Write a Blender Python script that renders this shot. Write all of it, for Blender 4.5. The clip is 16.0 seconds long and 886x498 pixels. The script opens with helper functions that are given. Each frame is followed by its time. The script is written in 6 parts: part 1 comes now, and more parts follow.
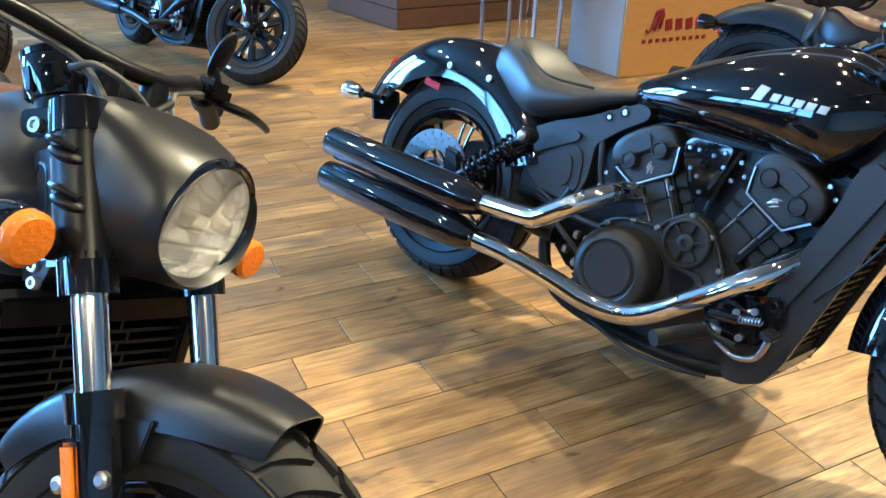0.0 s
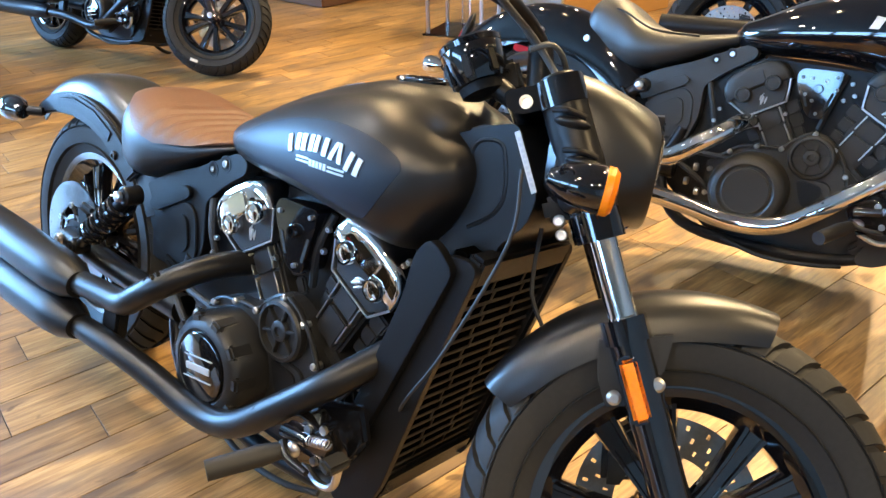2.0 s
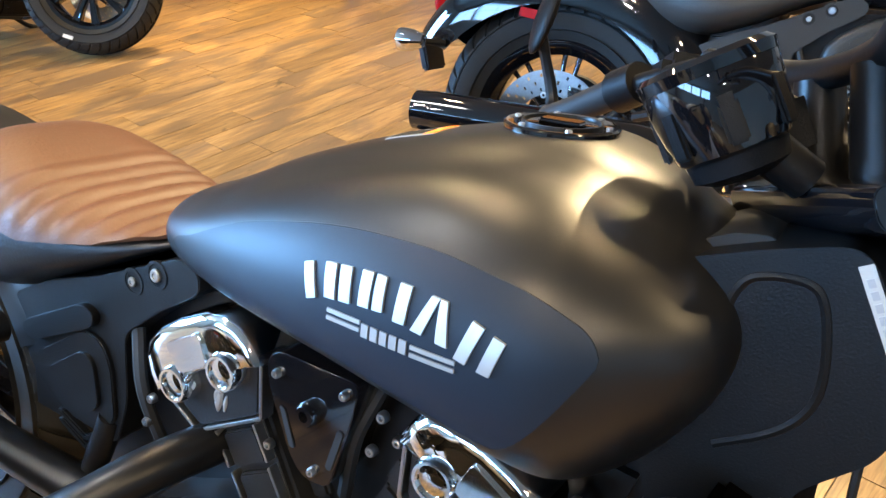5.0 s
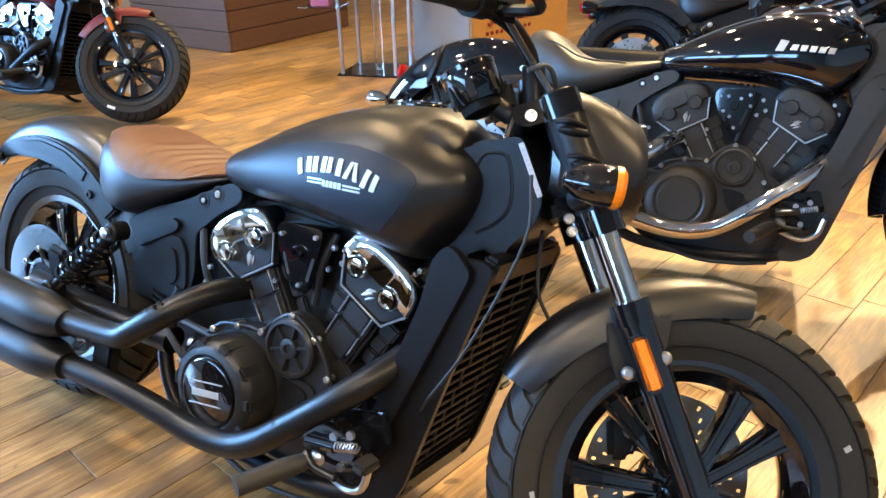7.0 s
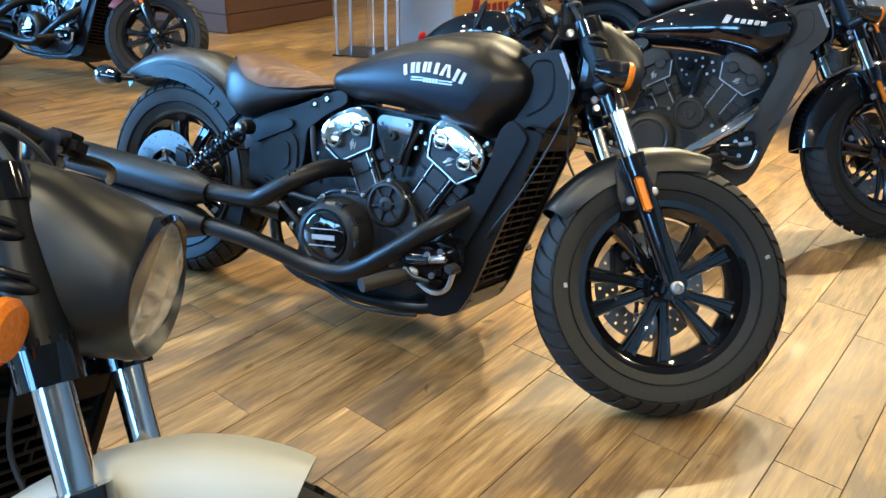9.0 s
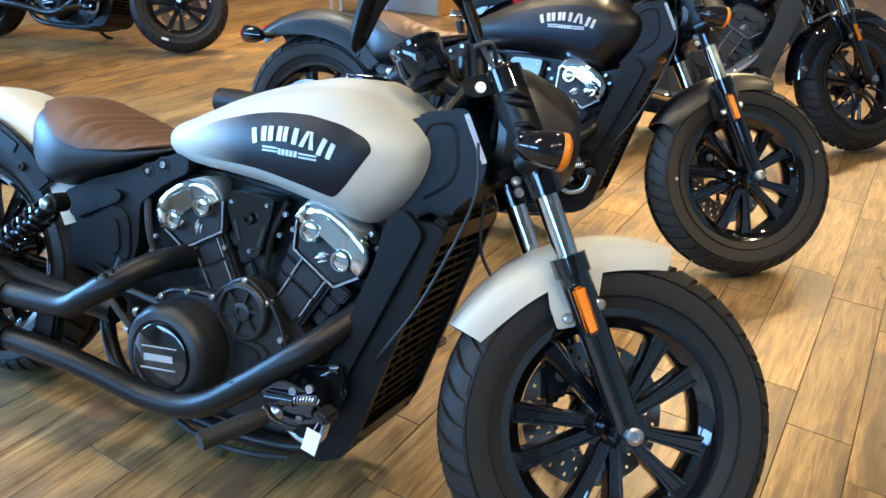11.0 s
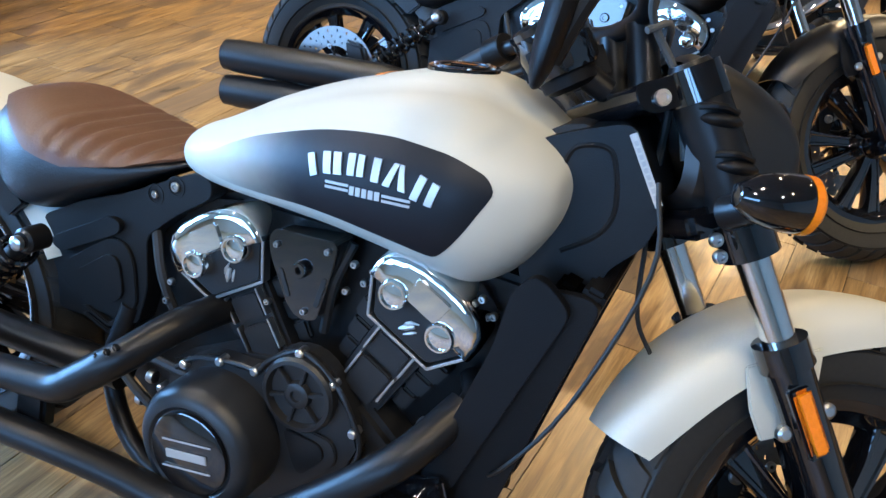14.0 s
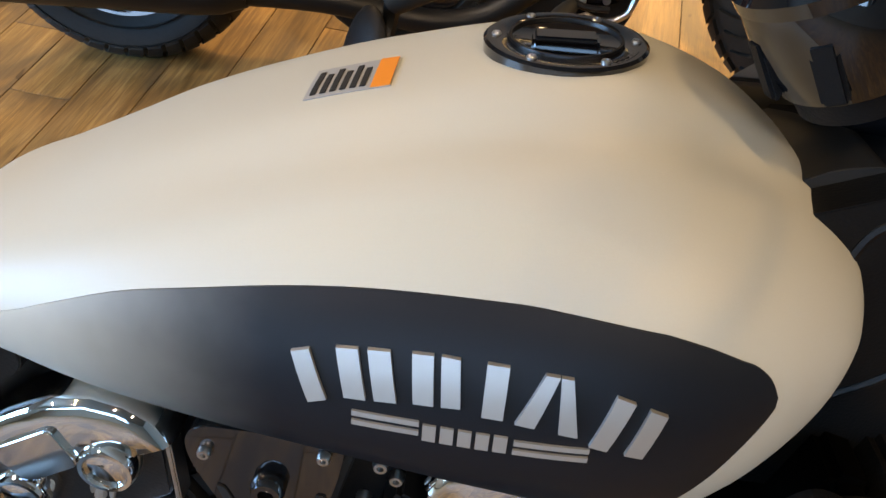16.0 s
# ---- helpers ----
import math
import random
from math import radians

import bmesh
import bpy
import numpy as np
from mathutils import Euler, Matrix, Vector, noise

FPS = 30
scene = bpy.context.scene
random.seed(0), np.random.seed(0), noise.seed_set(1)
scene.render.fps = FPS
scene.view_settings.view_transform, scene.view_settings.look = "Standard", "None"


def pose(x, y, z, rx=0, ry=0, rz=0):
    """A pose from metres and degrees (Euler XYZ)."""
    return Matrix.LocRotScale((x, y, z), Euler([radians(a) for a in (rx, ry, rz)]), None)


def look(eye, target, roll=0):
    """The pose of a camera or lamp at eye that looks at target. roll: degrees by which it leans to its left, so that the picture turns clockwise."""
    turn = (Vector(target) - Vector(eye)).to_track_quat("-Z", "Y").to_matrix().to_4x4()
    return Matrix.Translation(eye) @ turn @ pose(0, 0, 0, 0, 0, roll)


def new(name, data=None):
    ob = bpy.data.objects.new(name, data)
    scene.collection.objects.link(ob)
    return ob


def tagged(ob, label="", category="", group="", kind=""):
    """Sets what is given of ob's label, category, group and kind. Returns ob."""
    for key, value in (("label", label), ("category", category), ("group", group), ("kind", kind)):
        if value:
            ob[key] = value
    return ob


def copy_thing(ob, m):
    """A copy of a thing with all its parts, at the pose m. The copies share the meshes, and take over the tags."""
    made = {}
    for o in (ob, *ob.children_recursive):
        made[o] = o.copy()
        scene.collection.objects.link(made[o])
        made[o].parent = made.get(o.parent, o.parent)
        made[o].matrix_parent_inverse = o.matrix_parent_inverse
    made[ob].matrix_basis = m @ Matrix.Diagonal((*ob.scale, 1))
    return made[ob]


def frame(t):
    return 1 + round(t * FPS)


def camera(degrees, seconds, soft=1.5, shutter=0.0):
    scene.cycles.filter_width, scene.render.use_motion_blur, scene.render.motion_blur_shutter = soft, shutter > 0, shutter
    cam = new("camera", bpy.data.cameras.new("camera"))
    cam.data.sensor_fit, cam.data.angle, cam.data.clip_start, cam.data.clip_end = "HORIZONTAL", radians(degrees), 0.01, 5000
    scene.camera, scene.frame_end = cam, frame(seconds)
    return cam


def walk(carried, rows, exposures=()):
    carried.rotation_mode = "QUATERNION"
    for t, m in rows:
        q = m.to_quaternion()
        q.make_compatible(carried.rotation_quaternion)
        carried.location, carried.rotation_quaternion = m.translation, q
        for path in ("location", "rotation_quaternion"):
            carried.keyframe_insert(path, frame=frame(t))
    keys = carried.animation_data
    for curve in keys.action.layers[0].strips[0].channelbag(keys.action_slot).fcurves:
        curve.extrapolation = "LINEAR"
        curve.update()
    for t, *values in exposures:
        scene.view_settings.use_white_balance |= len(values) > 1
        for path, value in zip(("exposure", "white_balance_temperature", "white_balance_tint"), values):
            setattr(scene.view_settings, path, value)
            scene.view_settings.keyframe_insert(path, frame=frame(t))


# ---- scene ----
EXPOSURES = ((0.0, 0.33, 5900, 6), (1.0, 0.34, 6900, 10), (2.0, 0.5, 7900, 16), (3.5, 0.5, 7850, 13), (6.0, 0.5, 7800, 17), (7.0, 0.46, 7800, 18), (9.0, 0.2, 6450, 6), (10.0, 0.15, 7300, 9), (12.5, 0.02, 7000, 14), (14.0, 0.0, 7200, 16), (15.0, -0.42, 10000, 24), (16.0, -0.65, 10800, 23))

cam = camera(60.47, 16.0)
# seconds, eye x y z, yaw to the left, pitch up, roll
ROWS = [
    (0.00, 1.4635, 0.1311, 1.1637, 58.23, -26.17, 1.52),
    (0.50, 1.4463, -0.0724, 1.1826, 57.79, -24.54, 3.62),
    (1.00, 1.3091, -0.2966, 1.1718, 53.32, -24.26, 4.02),
    (1.50, 1.2115, -0.4553, 1.1698, 53.22, -28.38, 1.50),
    (2.00, 1.1182, -0.6078, 1.2058, 46.66, -28.33, -1.67),
    (2.50, 1.0391, -0.6964, 1.2021, 41.63, -28.65, -1.50),
    (3.00, 0.8919, -0.6389, 1.1804, 39.48, -29.06, -0.51),
    (3.50, 0.6366, -0.4747, 1.1104, 38.53, -29.29, 0.17),
    (3.70, 0.5578, -0.3743, 1.1086, 39.73, -32.49, -1.92),
    (4.22, 0.4847, -0.2861, 1.1075, 39.81, -33.14, -2.47),
    (4.75, 0.4686, -0.2740, 1.1092, 39.34, -32.85, -2.56),
    (5.28, 0.5045, -0.3210, 1.1147, 38.67, -32.08, -2.38),
    (5.80, 0.5870, -0.4104, 1.1251, 38.17, -31.25, -2.08),
    (6.00, 0.6662, -0.4904, 1.1351, 37.41, -29.45, -1.30),
    (6.50, 0.8856, -0.6829, 1.1815, 35.81, -26.72, -1.68),
    (7.00, 1.0613, -0.8122, 1.2089, 38.23, -25.55, -1.59),
    (7.50, 1.2289, -0.9331, 1.1956, 40.71, -25.98, -1.98),
    (8.00, 1.3118, -1.1280, 1.2109, 40.87, -26.37, -3.16),
    (8.50, 1.3173, -1.3395, 1.1970, 37.33, -26.46, -2.13),
    (9.00, 1.2493, -1.5215, 1.1787, 33.75, -25.06, 1.29),
    (9.50, 1.1607, -1.7579, 1.2040, 32.21, -24.89, 2.44),
    (10.00, 1.1010, -2.0194, 1.1922, 29.84, -26.93, 1.41),
    (10.20, 1.0691, -2.1118, 1.2009, 28.42, -27.85, 1.64),
    (10.72, 0.9946, -2.2841, 1.2198, 27.29, -27.64, 1.46),
    (11.25, 0.8973, -2.4678, 1.2423, 25.68, -26.63, 0.92),
    (11.78, 0.8158, -2.5996, 1.2585, 24.28, -25.52, 0.40),
    (12.30, 0.7889, -2.6164, 1.2581, 23.77, -25.01, 0.26),
    (12.50, 0.7972, -2.5772, 1.2506, 24.10, -25.07, 0.60),
    (13.00, 0.8218, -2.4020, 1.2362, 24.83, -26.15, 2.05),
    (13.50, 0.7619, -2.2446, 1.2209, 25.87, -28.92, 1.73),
    (14.00, 0.5656, -2.0325, 1.2103, 26.21, -33.54, 0.29),
    (14.50, 0.4083, -1.8315, 1.1485, 24.54, -37.45, -0.59),
    (15.00, 0.2845, -1.6739, 1.1273, 21.33, -40.24, -0.47),
    (15.50, 0.1792, -1.5855, 1.1225, 12.00, -44.89, 1.17),
    (16.00, 0.1271, -1.5387, 1.1073, 5.62, -48.57, 3.72),
]
walk(cam, [(t, pose(x, y, z, 90 + p, 0, w) @ pose(0, 0, 0, 0, 0, r)) for t, x, y, z, w, p, r in ROWS], EXPOSURES)

# ---- world and light ----
world = bpy.data.worlds.new("world")
scene.world = world
world.use_nodes = True
wnt = world.node_tree
sky = wnt.nodes.new("ShaderNodeTexSky")
sky.sky_type = "NISHITA"
sky.sun_disc = False
sky.sun_elevation, sky.sun_rotation = radians(30), radians(200)
wnt.links.new(sky.outputs[0], wnt.nodes["Background"].inputs[0])
wnt.nodes["Background"].inputs[1].default_value = 0.10


def spot(x, y, z, tx, ty, watts, cone=60, size=0.06, colour=(1.0, 0.80, 0.52)):
    data = bpy.data.lights.new("track_or_fill_spot", "SPOT")
    data.energy, data.spot_size, data.spot_blend, data.shadow_soft_size, data.color = watts, radians(cone), 0.8, size, colour
    ob = new("track_or_fill_spot", data)
    ob.matrix_world = look((x, y, z), (tx, ty, 0.0))
    return ob


def window_or_fill_light(x, y, z, tx, ty, tz, width, height, watts, colour=(0.25, 0.55, 1.0)):
    data = bpy.data.lights.new("window_or_fill_daylight", "AREA")
    data.shape, data.size, data.size_y, data.energy, data.color = "RECTANGLE", width, height, watts, colour
    ob = new("window_or_fill_daylight", data)
    ob.matrix_world = look((x, y, z), (tx, ty, tz))
    return ob

# warm track spots under the ceiling
for sx, sy, tx, ty, watts, cone in (
    (0.95, 4.3, 0.55, 1.75, 1750, 31), (0.30, 3.1, 0.15, 0.0, 1000, 31), (-1.1, 0.9, 0.5, 0.2, 120, 46),
    (-0.5, 4.0, -0.6, 1.9, 420, 58), (0.2, 7.0, 0.62, 0.30, 520, 20), (-1.6, 6.9, 0.2, 0.1, 480, 22), (4.4, 1.6, 0.55, 0.15, 420, 20), (4.6, -0.6, 0.3, -0.5, 420, 20),
    (-3.3, 3.4, -2.9, 2.15, 700, 22), (-0.6, 5.6, -2.0, 4.2, 560, 70), (-3.4, 3.2, -3.9, 1.2, 420, 80), (1.6, 5.4, 0.8, 3.6, 560, 80),
):
    spot(sx, sy, 3.7, tx, ty, watts * 0.8, cone, size=0.03, colour=(1.0, 0.83, 0.52))
# added cool fill for the floor at the left, standing in for daylight
spot(-1.9, -0.6, 3.7, -0.8, -0.35, 300, 50, size=0.3, colour=(0.80, 0.90, 1.0))
# grid of added wide fill lamps over the whole floor, standing in for bounced light
for gx in (-4.5, -2.2, 0.8, 3.0):
    for gy, watts, tone in ((-3.6, 85, (0.88, 0.95, 1.0)), (-2.0, 78, (1.0, 0.86, 0.60)), (1.6, 72, (1.0, 0.80, 0.48)), (4.6, 56, (1.0, 0.84, 0.56)), (7.4, 60, (1.0, 0.86, 0.62))):
        spot(gx, gy, 3.75, gx, gy, watts * (0.6 if gx > 2 and gy > 0 else 1.3 if gx > 0 and 0 < gy < 2 else 1.8), 150, colour=tone)
# daylight that falls in through the shop windows
for wy in (-4.1, -2.1):
    window_or_fill_light(-6.6, wy, 2.05, 0, wy * 0.5, 0.9, 1.3, 2.3, 660, (0.14, 0.45, 1.0))
# added high south lamps for blue on the bikes' sides; no window known there
for wx in (-5.5, -3.3, -1.1, 1.1):
    window_or_fill_light(wx, -8.3, 2.90, wx * 0.3, 0, 0.9, 1.9, 1.4, 140, (0.15, 0.46, 1.0))

# ---- materials ----
def socket(node, name, value):
    node.inputs[name].default_value = value


def material(name, colour, rough=0.5, metal=0.0, grain=0.0, scale=60.0, bump=0.0, coat=0.0, patch=0.0, patch_scale=3.0,
             rough_var=0.0, spec=0.5, aniso=0.0, emit=None, strength=0.0, stretch=(1, 1, 1), random_tint=0.0):
    """A Principled surface with fine grain, large patches and a relief, all in object space."""
    mat = bpy.data.materials.new(name)
    mat.use_nodes = True
    nt = mat.node_tree
    b = nt.nodes["Principled BSDF"]
    socket(b, "Base Color", (*colour, 1))
    socket(b, "Roughness", rough)
    socket(b, "Metallic", metal)
    socket(b, "Specular IOR Level", spec)
    socket(b, "Coat Weight", coat)
    socket(b, "Coat Roughness", 0.03)
    if emit:
        socket(b, "Emission Color", (*emit, 1))
        socket(b, "Emission Strength", strength)
    coord = nt.nodes.new("ShaderNodeTexCoord")
    mapping = nt.nodes.new("ShaderNodeMapping")
    mapping.inputs["Scale"].default_value = stretch
    nt.links.new(coord.outputs["Object"], mapping.inputs[0])
    fine = nt.nodes.new("ShaderNodeTexNoise")
    socket(fine, "Scale", scale)
    socket(fine, "Detail", 5.0)
    nt.links.new(mapping.outputs[0], fine.inputs["Vector"])
    large = nt.nodes.new("ShaderNodeTexNoise")
    socket(large, "Scale", patch_scale)
    socket(large, "Detail", 3.0)
    nt.links.new(mapping.outputs[0], large.inputs["Vector"])
    if grain or patch:
        mix = nt.nodes.new("ShaderNodeMix")
        mix.data_type = "RGBA"
        mix.inputs["A"].default_value = (*[c * (1 - grain - patch) for c in colour], 1)
        mix.inputs["B"].default_value = (*[min(1, c * (1 + grain + patch)) for c in colour], 1)
        add = nt.nodes.new("ShaderNodeMath")
        add.operation = "MULTIPLY_ADD"
        total = grain + patch
        add.inputs[1].default_value = grain / total
        scaled = nt.nodes.new("ShaderNodeMath")
        scaled.operation = "MULTIPLY"
        scaled.inputs[1].default_value = patch / total
        nt.links.new(large.outputs[0], scaled.inputs[0])
        nt.links.new(fine.outputs[0], add.inputs[0])
        nt.links.new(scaled.outputs[0], add.inputs[2])
        nt.links.new(add.outputs[0], mix.inputs["Factor"])
        nt.links.new(mix.outputs["Result"], b.inputs["Base Color"])
    if rough_var:
        rr = nt.nodes.new("ShaderNodeMapRange")
        rr.inputs["To Min"].default_value = max(0.02, rough - rough_var)
        rr.inputs["To Max"].default_value = rough + rough_var
        nt.links.new(large.outputs[0], rr.inputs[0])
        nt.links.new(rr.outputs[0], b.inputs["Roughness"])
    if bump:
        bn = nt.nodes.new("ShaderNodeBump")
        bn.inputs["Strength"].default_value = bump
        bn.inputs["Distance"].default_value = 0.002
        nt.links.new(fine.outputs[0], bn.inputs["Height"])
        nt.links.new(bn.outputs[0], b.inputs["Normal"])
    return mat


M = {}
M["matte_black"] = material("matte black paint", (0.006, 0.006, 0.0065), 0.36, grain=0.15, scale=900, bump=0.05, spec=0.60, rough_var=0.03)
M["matte_white"] = material("matte white paint", (0.49, 0.485, 0.425), 0.42, grain=0.02, scale=900, bump=0.03, rough_var=0.03)
M["matte_red"] = material("matte dark red paint", (0.16, 0.012, 0.014), 0.4, grain=0.05, scale=900)
M["gloss_black"] = material("gloss black paint", (0.004, 0.004, 0.005), 0.06, coat=1.0, rough_var=0.02)
M["satin_black"] = material("satin black metal", (0.006, 0.006, 0.0065), 0.33, grain=0.2, scale=300, bump=0.06, rough_var=0.06, spec=0.30)
M["cast_black"] = material("black textured casting", (0.0045, 0.0047, 0.0052), 0.40, grain=0.25, scale=500, bump=0.2, rough_var=0.06, spec=0.26)
# the black casting lightened, with the light on the engines put into its colour
M["cast_black_lit"] = material("black engine casting lightened as if lit", (0.0125, 0.0128, 0.0138), 0.36, grain=0.25, scale=500, bump=0.2, rough_var=0.06, spec=0.42)
M["cast_bronze"] = material("smoke bronze textured casting", (0.019, 0.018, 0.0155), 0.46, grain=0.25, scale=500, bump=0.2, rough_var=0.06)
M["reflector"] = material("bright headlight reflector", (0.95, 0.945, 0.93), 0.32, metal=0.55, grain=0.05, scale=60, bump=0.25)
M["label_grey"] = material("grey printed label", (0.32, 0.33, 0.34), 0.4, grain=0.1, scale=300)
M["plastic_black"] = material("black grained plastic", (0.0055, 0.0055, 0.006), 0.42, grain=0.2, scale=700, bump=0.25, spec=0.17)
M["exhaust_black"] = material("satin black ceramic exhaust coating", (0.006, 0.006, 0.0065), 0.38, grain=0.2, scale=250, bump=0.05, rough_var=0.08, spec=0.30)
M["chrome"] = material("chrome", (0.86, 0.85, 0.83), 0.05, metal=1.0, rough_var=0.03, patch_scale=12)
M["hard_chrome"] = material("hard chromed fork tube", (0.80, 0.79, 0.77), 0.12, metal=1.0, grain=0.08, scale=160, stretch=(1, 1, 0.1), rough_var=0.04)
M["steel"] = material("brushed steel", (0.55, 0.55, 0.55), 0.28, metal=1.0, grain=0.15, scale=200, stretch=(1, 8, 1))
M["silver"] = material("satin silver badge", (0.50, 0.50, 0.485), 0.42, metal=0.7, grain=0.05)
M["disc_steel"] = material("ground steel brake disc", (0.24, 0.236, 0.232), 0.30, metal=1.0, grain=0.2, scale=150, bump=0.05)
M["rubber"] = material("tyre rubber", (0.015, 0.0148, 0.0142), 0.62, grain=0.3, scale=120, bump=0.15, patch=0.2, patch_scale=8, spec=0.32)
M["hose"] = material("black rubber hose", (0.008, 0.008, 0.008), 0.62)
M["leather_brown"] = material("brown leather", (0.095, 0.038, 0.019), 0.45, grain=0.18, scale=220, bump=0.35, patch=0.2, patch_scale=9)
# black vinyl raised to grey; the spot light on the saddle is in the colour
M["vinyl_black_lit"] = material("black vinyl lightened as if spot-lit", (0.032, 0.031, 0.029), 0.4, grain=0.2, scale=260, bump=0.3)
M["leather_black"] = material("black vinyl", (0.008, 0.008, 0.009), 0.42, grain=0.2, scale=260, bump=0.3)
M["amber"] = material("amber reflector plastic", (0.84, 0.205, 0.008), 0.22, coat=0.3, grain=0.2, scale=170, bump=1.0)
M["red_lens"] = material("red lens plastic", (0.42, 0.006, 0.008), 0.42, coat=0.0, spec=0.12, grain=0.1, scale=400, bump=0.3)
# near-black for painted-in shade of holes and slots, and for label print
M["dark"] = material("hole shade and dark print", (0.006, 0.006, 0.006), 0.8, grain=0.2)
M["fin"] = material("black radiator fins", (0.0015, 0.0015, 0.0015), 0.95, grain=0.3, scale=400, spec=0.0)
M["slat_grey"] = material("dark grey grille slat", (0.018, 0.018, 0.0185), 0.5, grain=0.2, scale=300, spec=0.2)
M["cable_grey"] = material("grey braided cable", (0.10, 0.10, 0.095), 0.45, grain=0.3, scale=700, bump=0.4)
M["sticker_grey"] = material("pale grey sticker", (0.42, 0.42, 0.40), 0.45, grain=0.08, scale=400)
M["paper"] = material("white paper tag", (0.75, 0.75, 0.72), 0.7, grain=0.03, scale=200)
M["orange_print"] = material("orange print", (0.85, 0.25, 0.03), 0.5, grain=0.05)


def glass_material(name, rough=0.02, tint=(1, 1, 1)):
    mat = bpy.data.materials.new(name)
    mat.use_nodes = True
    b = mat.node_tree.nodes["Principled BSDF"]
    socket(b, "Base Color", (*tint, 1))
    socket(b, "Transmission Weight", 1.0)
    socket(b, "Roughness", rough)
    socket(b, "IOR", 1.45)
    return mat




def fading_panel(name, ground, dark, x0, x1):
    """A dark tank panel sprayed so that its tail fades into the tank's own paint."""
    mat = material(name, dark, 0.44, grain=0.1, scale=900, spec=0.26)
    nt = mat.node_tree
    b = nt.nodes["Principled BSDF"]
    old = b.inputs["Base Color"].links[0].from_socket
    coord = nt.nodes.new("ShaderNodeTexCoord")
    split = nt.nodes.new("ShaderNodeSeparateXYZ")
    nt.links.new(coord.outputs["Object"], split.inputs[0])
    cloud = nt.nodes.new("ShaderNodeTexNoise")
    socket(cloud, "Scale", 40.0)
    wobble = nt.nodes.new("ShaderNodeMath")
    wobble.operation = "MULTIPLY_ADD"
    wobble.inputs[1].default_value = 0.02
    nt.links.new(coord.outputs["Object"], cloud.inputs["Vector"])
    nt.links.new(cloud.outputs[0], wobble.inputs[0])
    nt.links.new(split.outputs["X"], wobble.inputs[2])
    fade = nt.nodes.new("ShaderNodeMapRange")
    fade.interpolation_type = "SMOOTHSTEP"
    fade.inputs["From Min"].default_value, fade.inputs["From Max"].default_value = x0, x1
    nt.links.new(wobble.outputs[0], fade.inputs[0])
    mix = nt.nodes.new("ShaderNodeMix")
    mix.data_type = "RGBA"
    mix.inputs["A"].default_value = (*ground, 1)
    nt.links.new(fade.outputs[0], mix.inputs["Factor"])
    nt.links.new(old, mix.inputs["B"])
    nt.links.new(mix.outputs["Result"], b.inputs["Base Color"])
    return mat


# the windows' blue reflection is mixed into both dark panel colours
M["panel_on_white"] = fading_panel("black panel tinted with window blue, fading into white", (0.50, 0.49, 0.435), (0.006, 0.008, 0.012), -0.150, 0.085)
M["panel_on_black"] = fading_panel("black panel tinted with window blue, fading into black", (0.0065, 0.0065, 0.007), (0.010, 0.018, 0.030), -0.15, 0.03)
M["glass"] = glass_material("clear glass")
M["acrylic"] = glass_material("clear acrylic", 0.05, (0.93, 0.96, 0.97))

# ---- shape helpers ----
FINISH = {}  # one bike's own finish in place of a usual one


def part(name, bm, mat, parent, label="", m=None, sharp=35):
    """Links a bmesh as ONE mesh object under a thing or a part."""
    me = bpy.data.meshes.new(name)
    bmesh.ops.recalc_face_normals(bm, faces=bm.faces[:])
    for f in bm.faces:
        f.smooth = True
    bm.to_mesh(me)
    bm.free()
    me.materials.append(M[FINISH.get(mat, mat)])
    me.set_sharp_from_angle(angle=radians(sharp))
    ob = new(name, me)
    ob.parent = parent
    if m is not None:
        ob.matrix_basis = m
    if label:
        tagged(ob, label)
    return ob


def soft(outline, r=0.02, n=4):
    """An outline with its corners rounded off."""
    pts = [Vector((x, z)) for x, z in outline]
    out = []
    for a, b, c in zip([pts[-1], *pts[:-1]], pts, [*pts[1:], pts[0]]):
        p = b + (a - b).normalized() * min(r, (a - b).length * 0.45)
        q = b + (c - b).normalized() * min(r, (c - b).length * 0.45)
        for k in range(n + 1):
            t = k / n
            v = p * (1 - t) ** 2 + b * 2 * t * (1 - t) + q * t * t
            out.append((v.x, v.y))
    return out


def smooth_path(pts, sub=5):
    pts = [Vector(p) for p in pts]
    if len(pts) < 3:
        return pts
    out = []
    ext = [2 * pts[0] - pts[1], *pts, 2 * pts[-1] - pts[-2]]
    for i in range(1, len(ext) - 2):
        p0, p1, p2, p3 = ext[i - 1:i + 3]
        for k in range(sub):
            t = k / sub
            out.append(0.5 * (2 * p1 + (p2 - p0) * t + (2 * p0 - 5 * p1 + 4 * p2 - p3) * t * t + (3 * p1 - p0 - 3 * p2 + p3) * t ** 3))
    out.append(pts[-1])
    return out


def loft(rings, caps=True, bm=None):
    bm = bm or bmesh.new()
    vr = [[bm.verts.new(p) for p in ring] for ring in rings]
    n = len(vr[0])
    for a, b in zip(vr, vr[1:]):
        for i in range(n):
            bm.faces.new((a[i], a[(i + 1) % n], b[(i + 1) % n], b[i]))
    if caps:
        bm.faces.new(vr[0])
        bm.faces.new(vr[-1])
    return bm


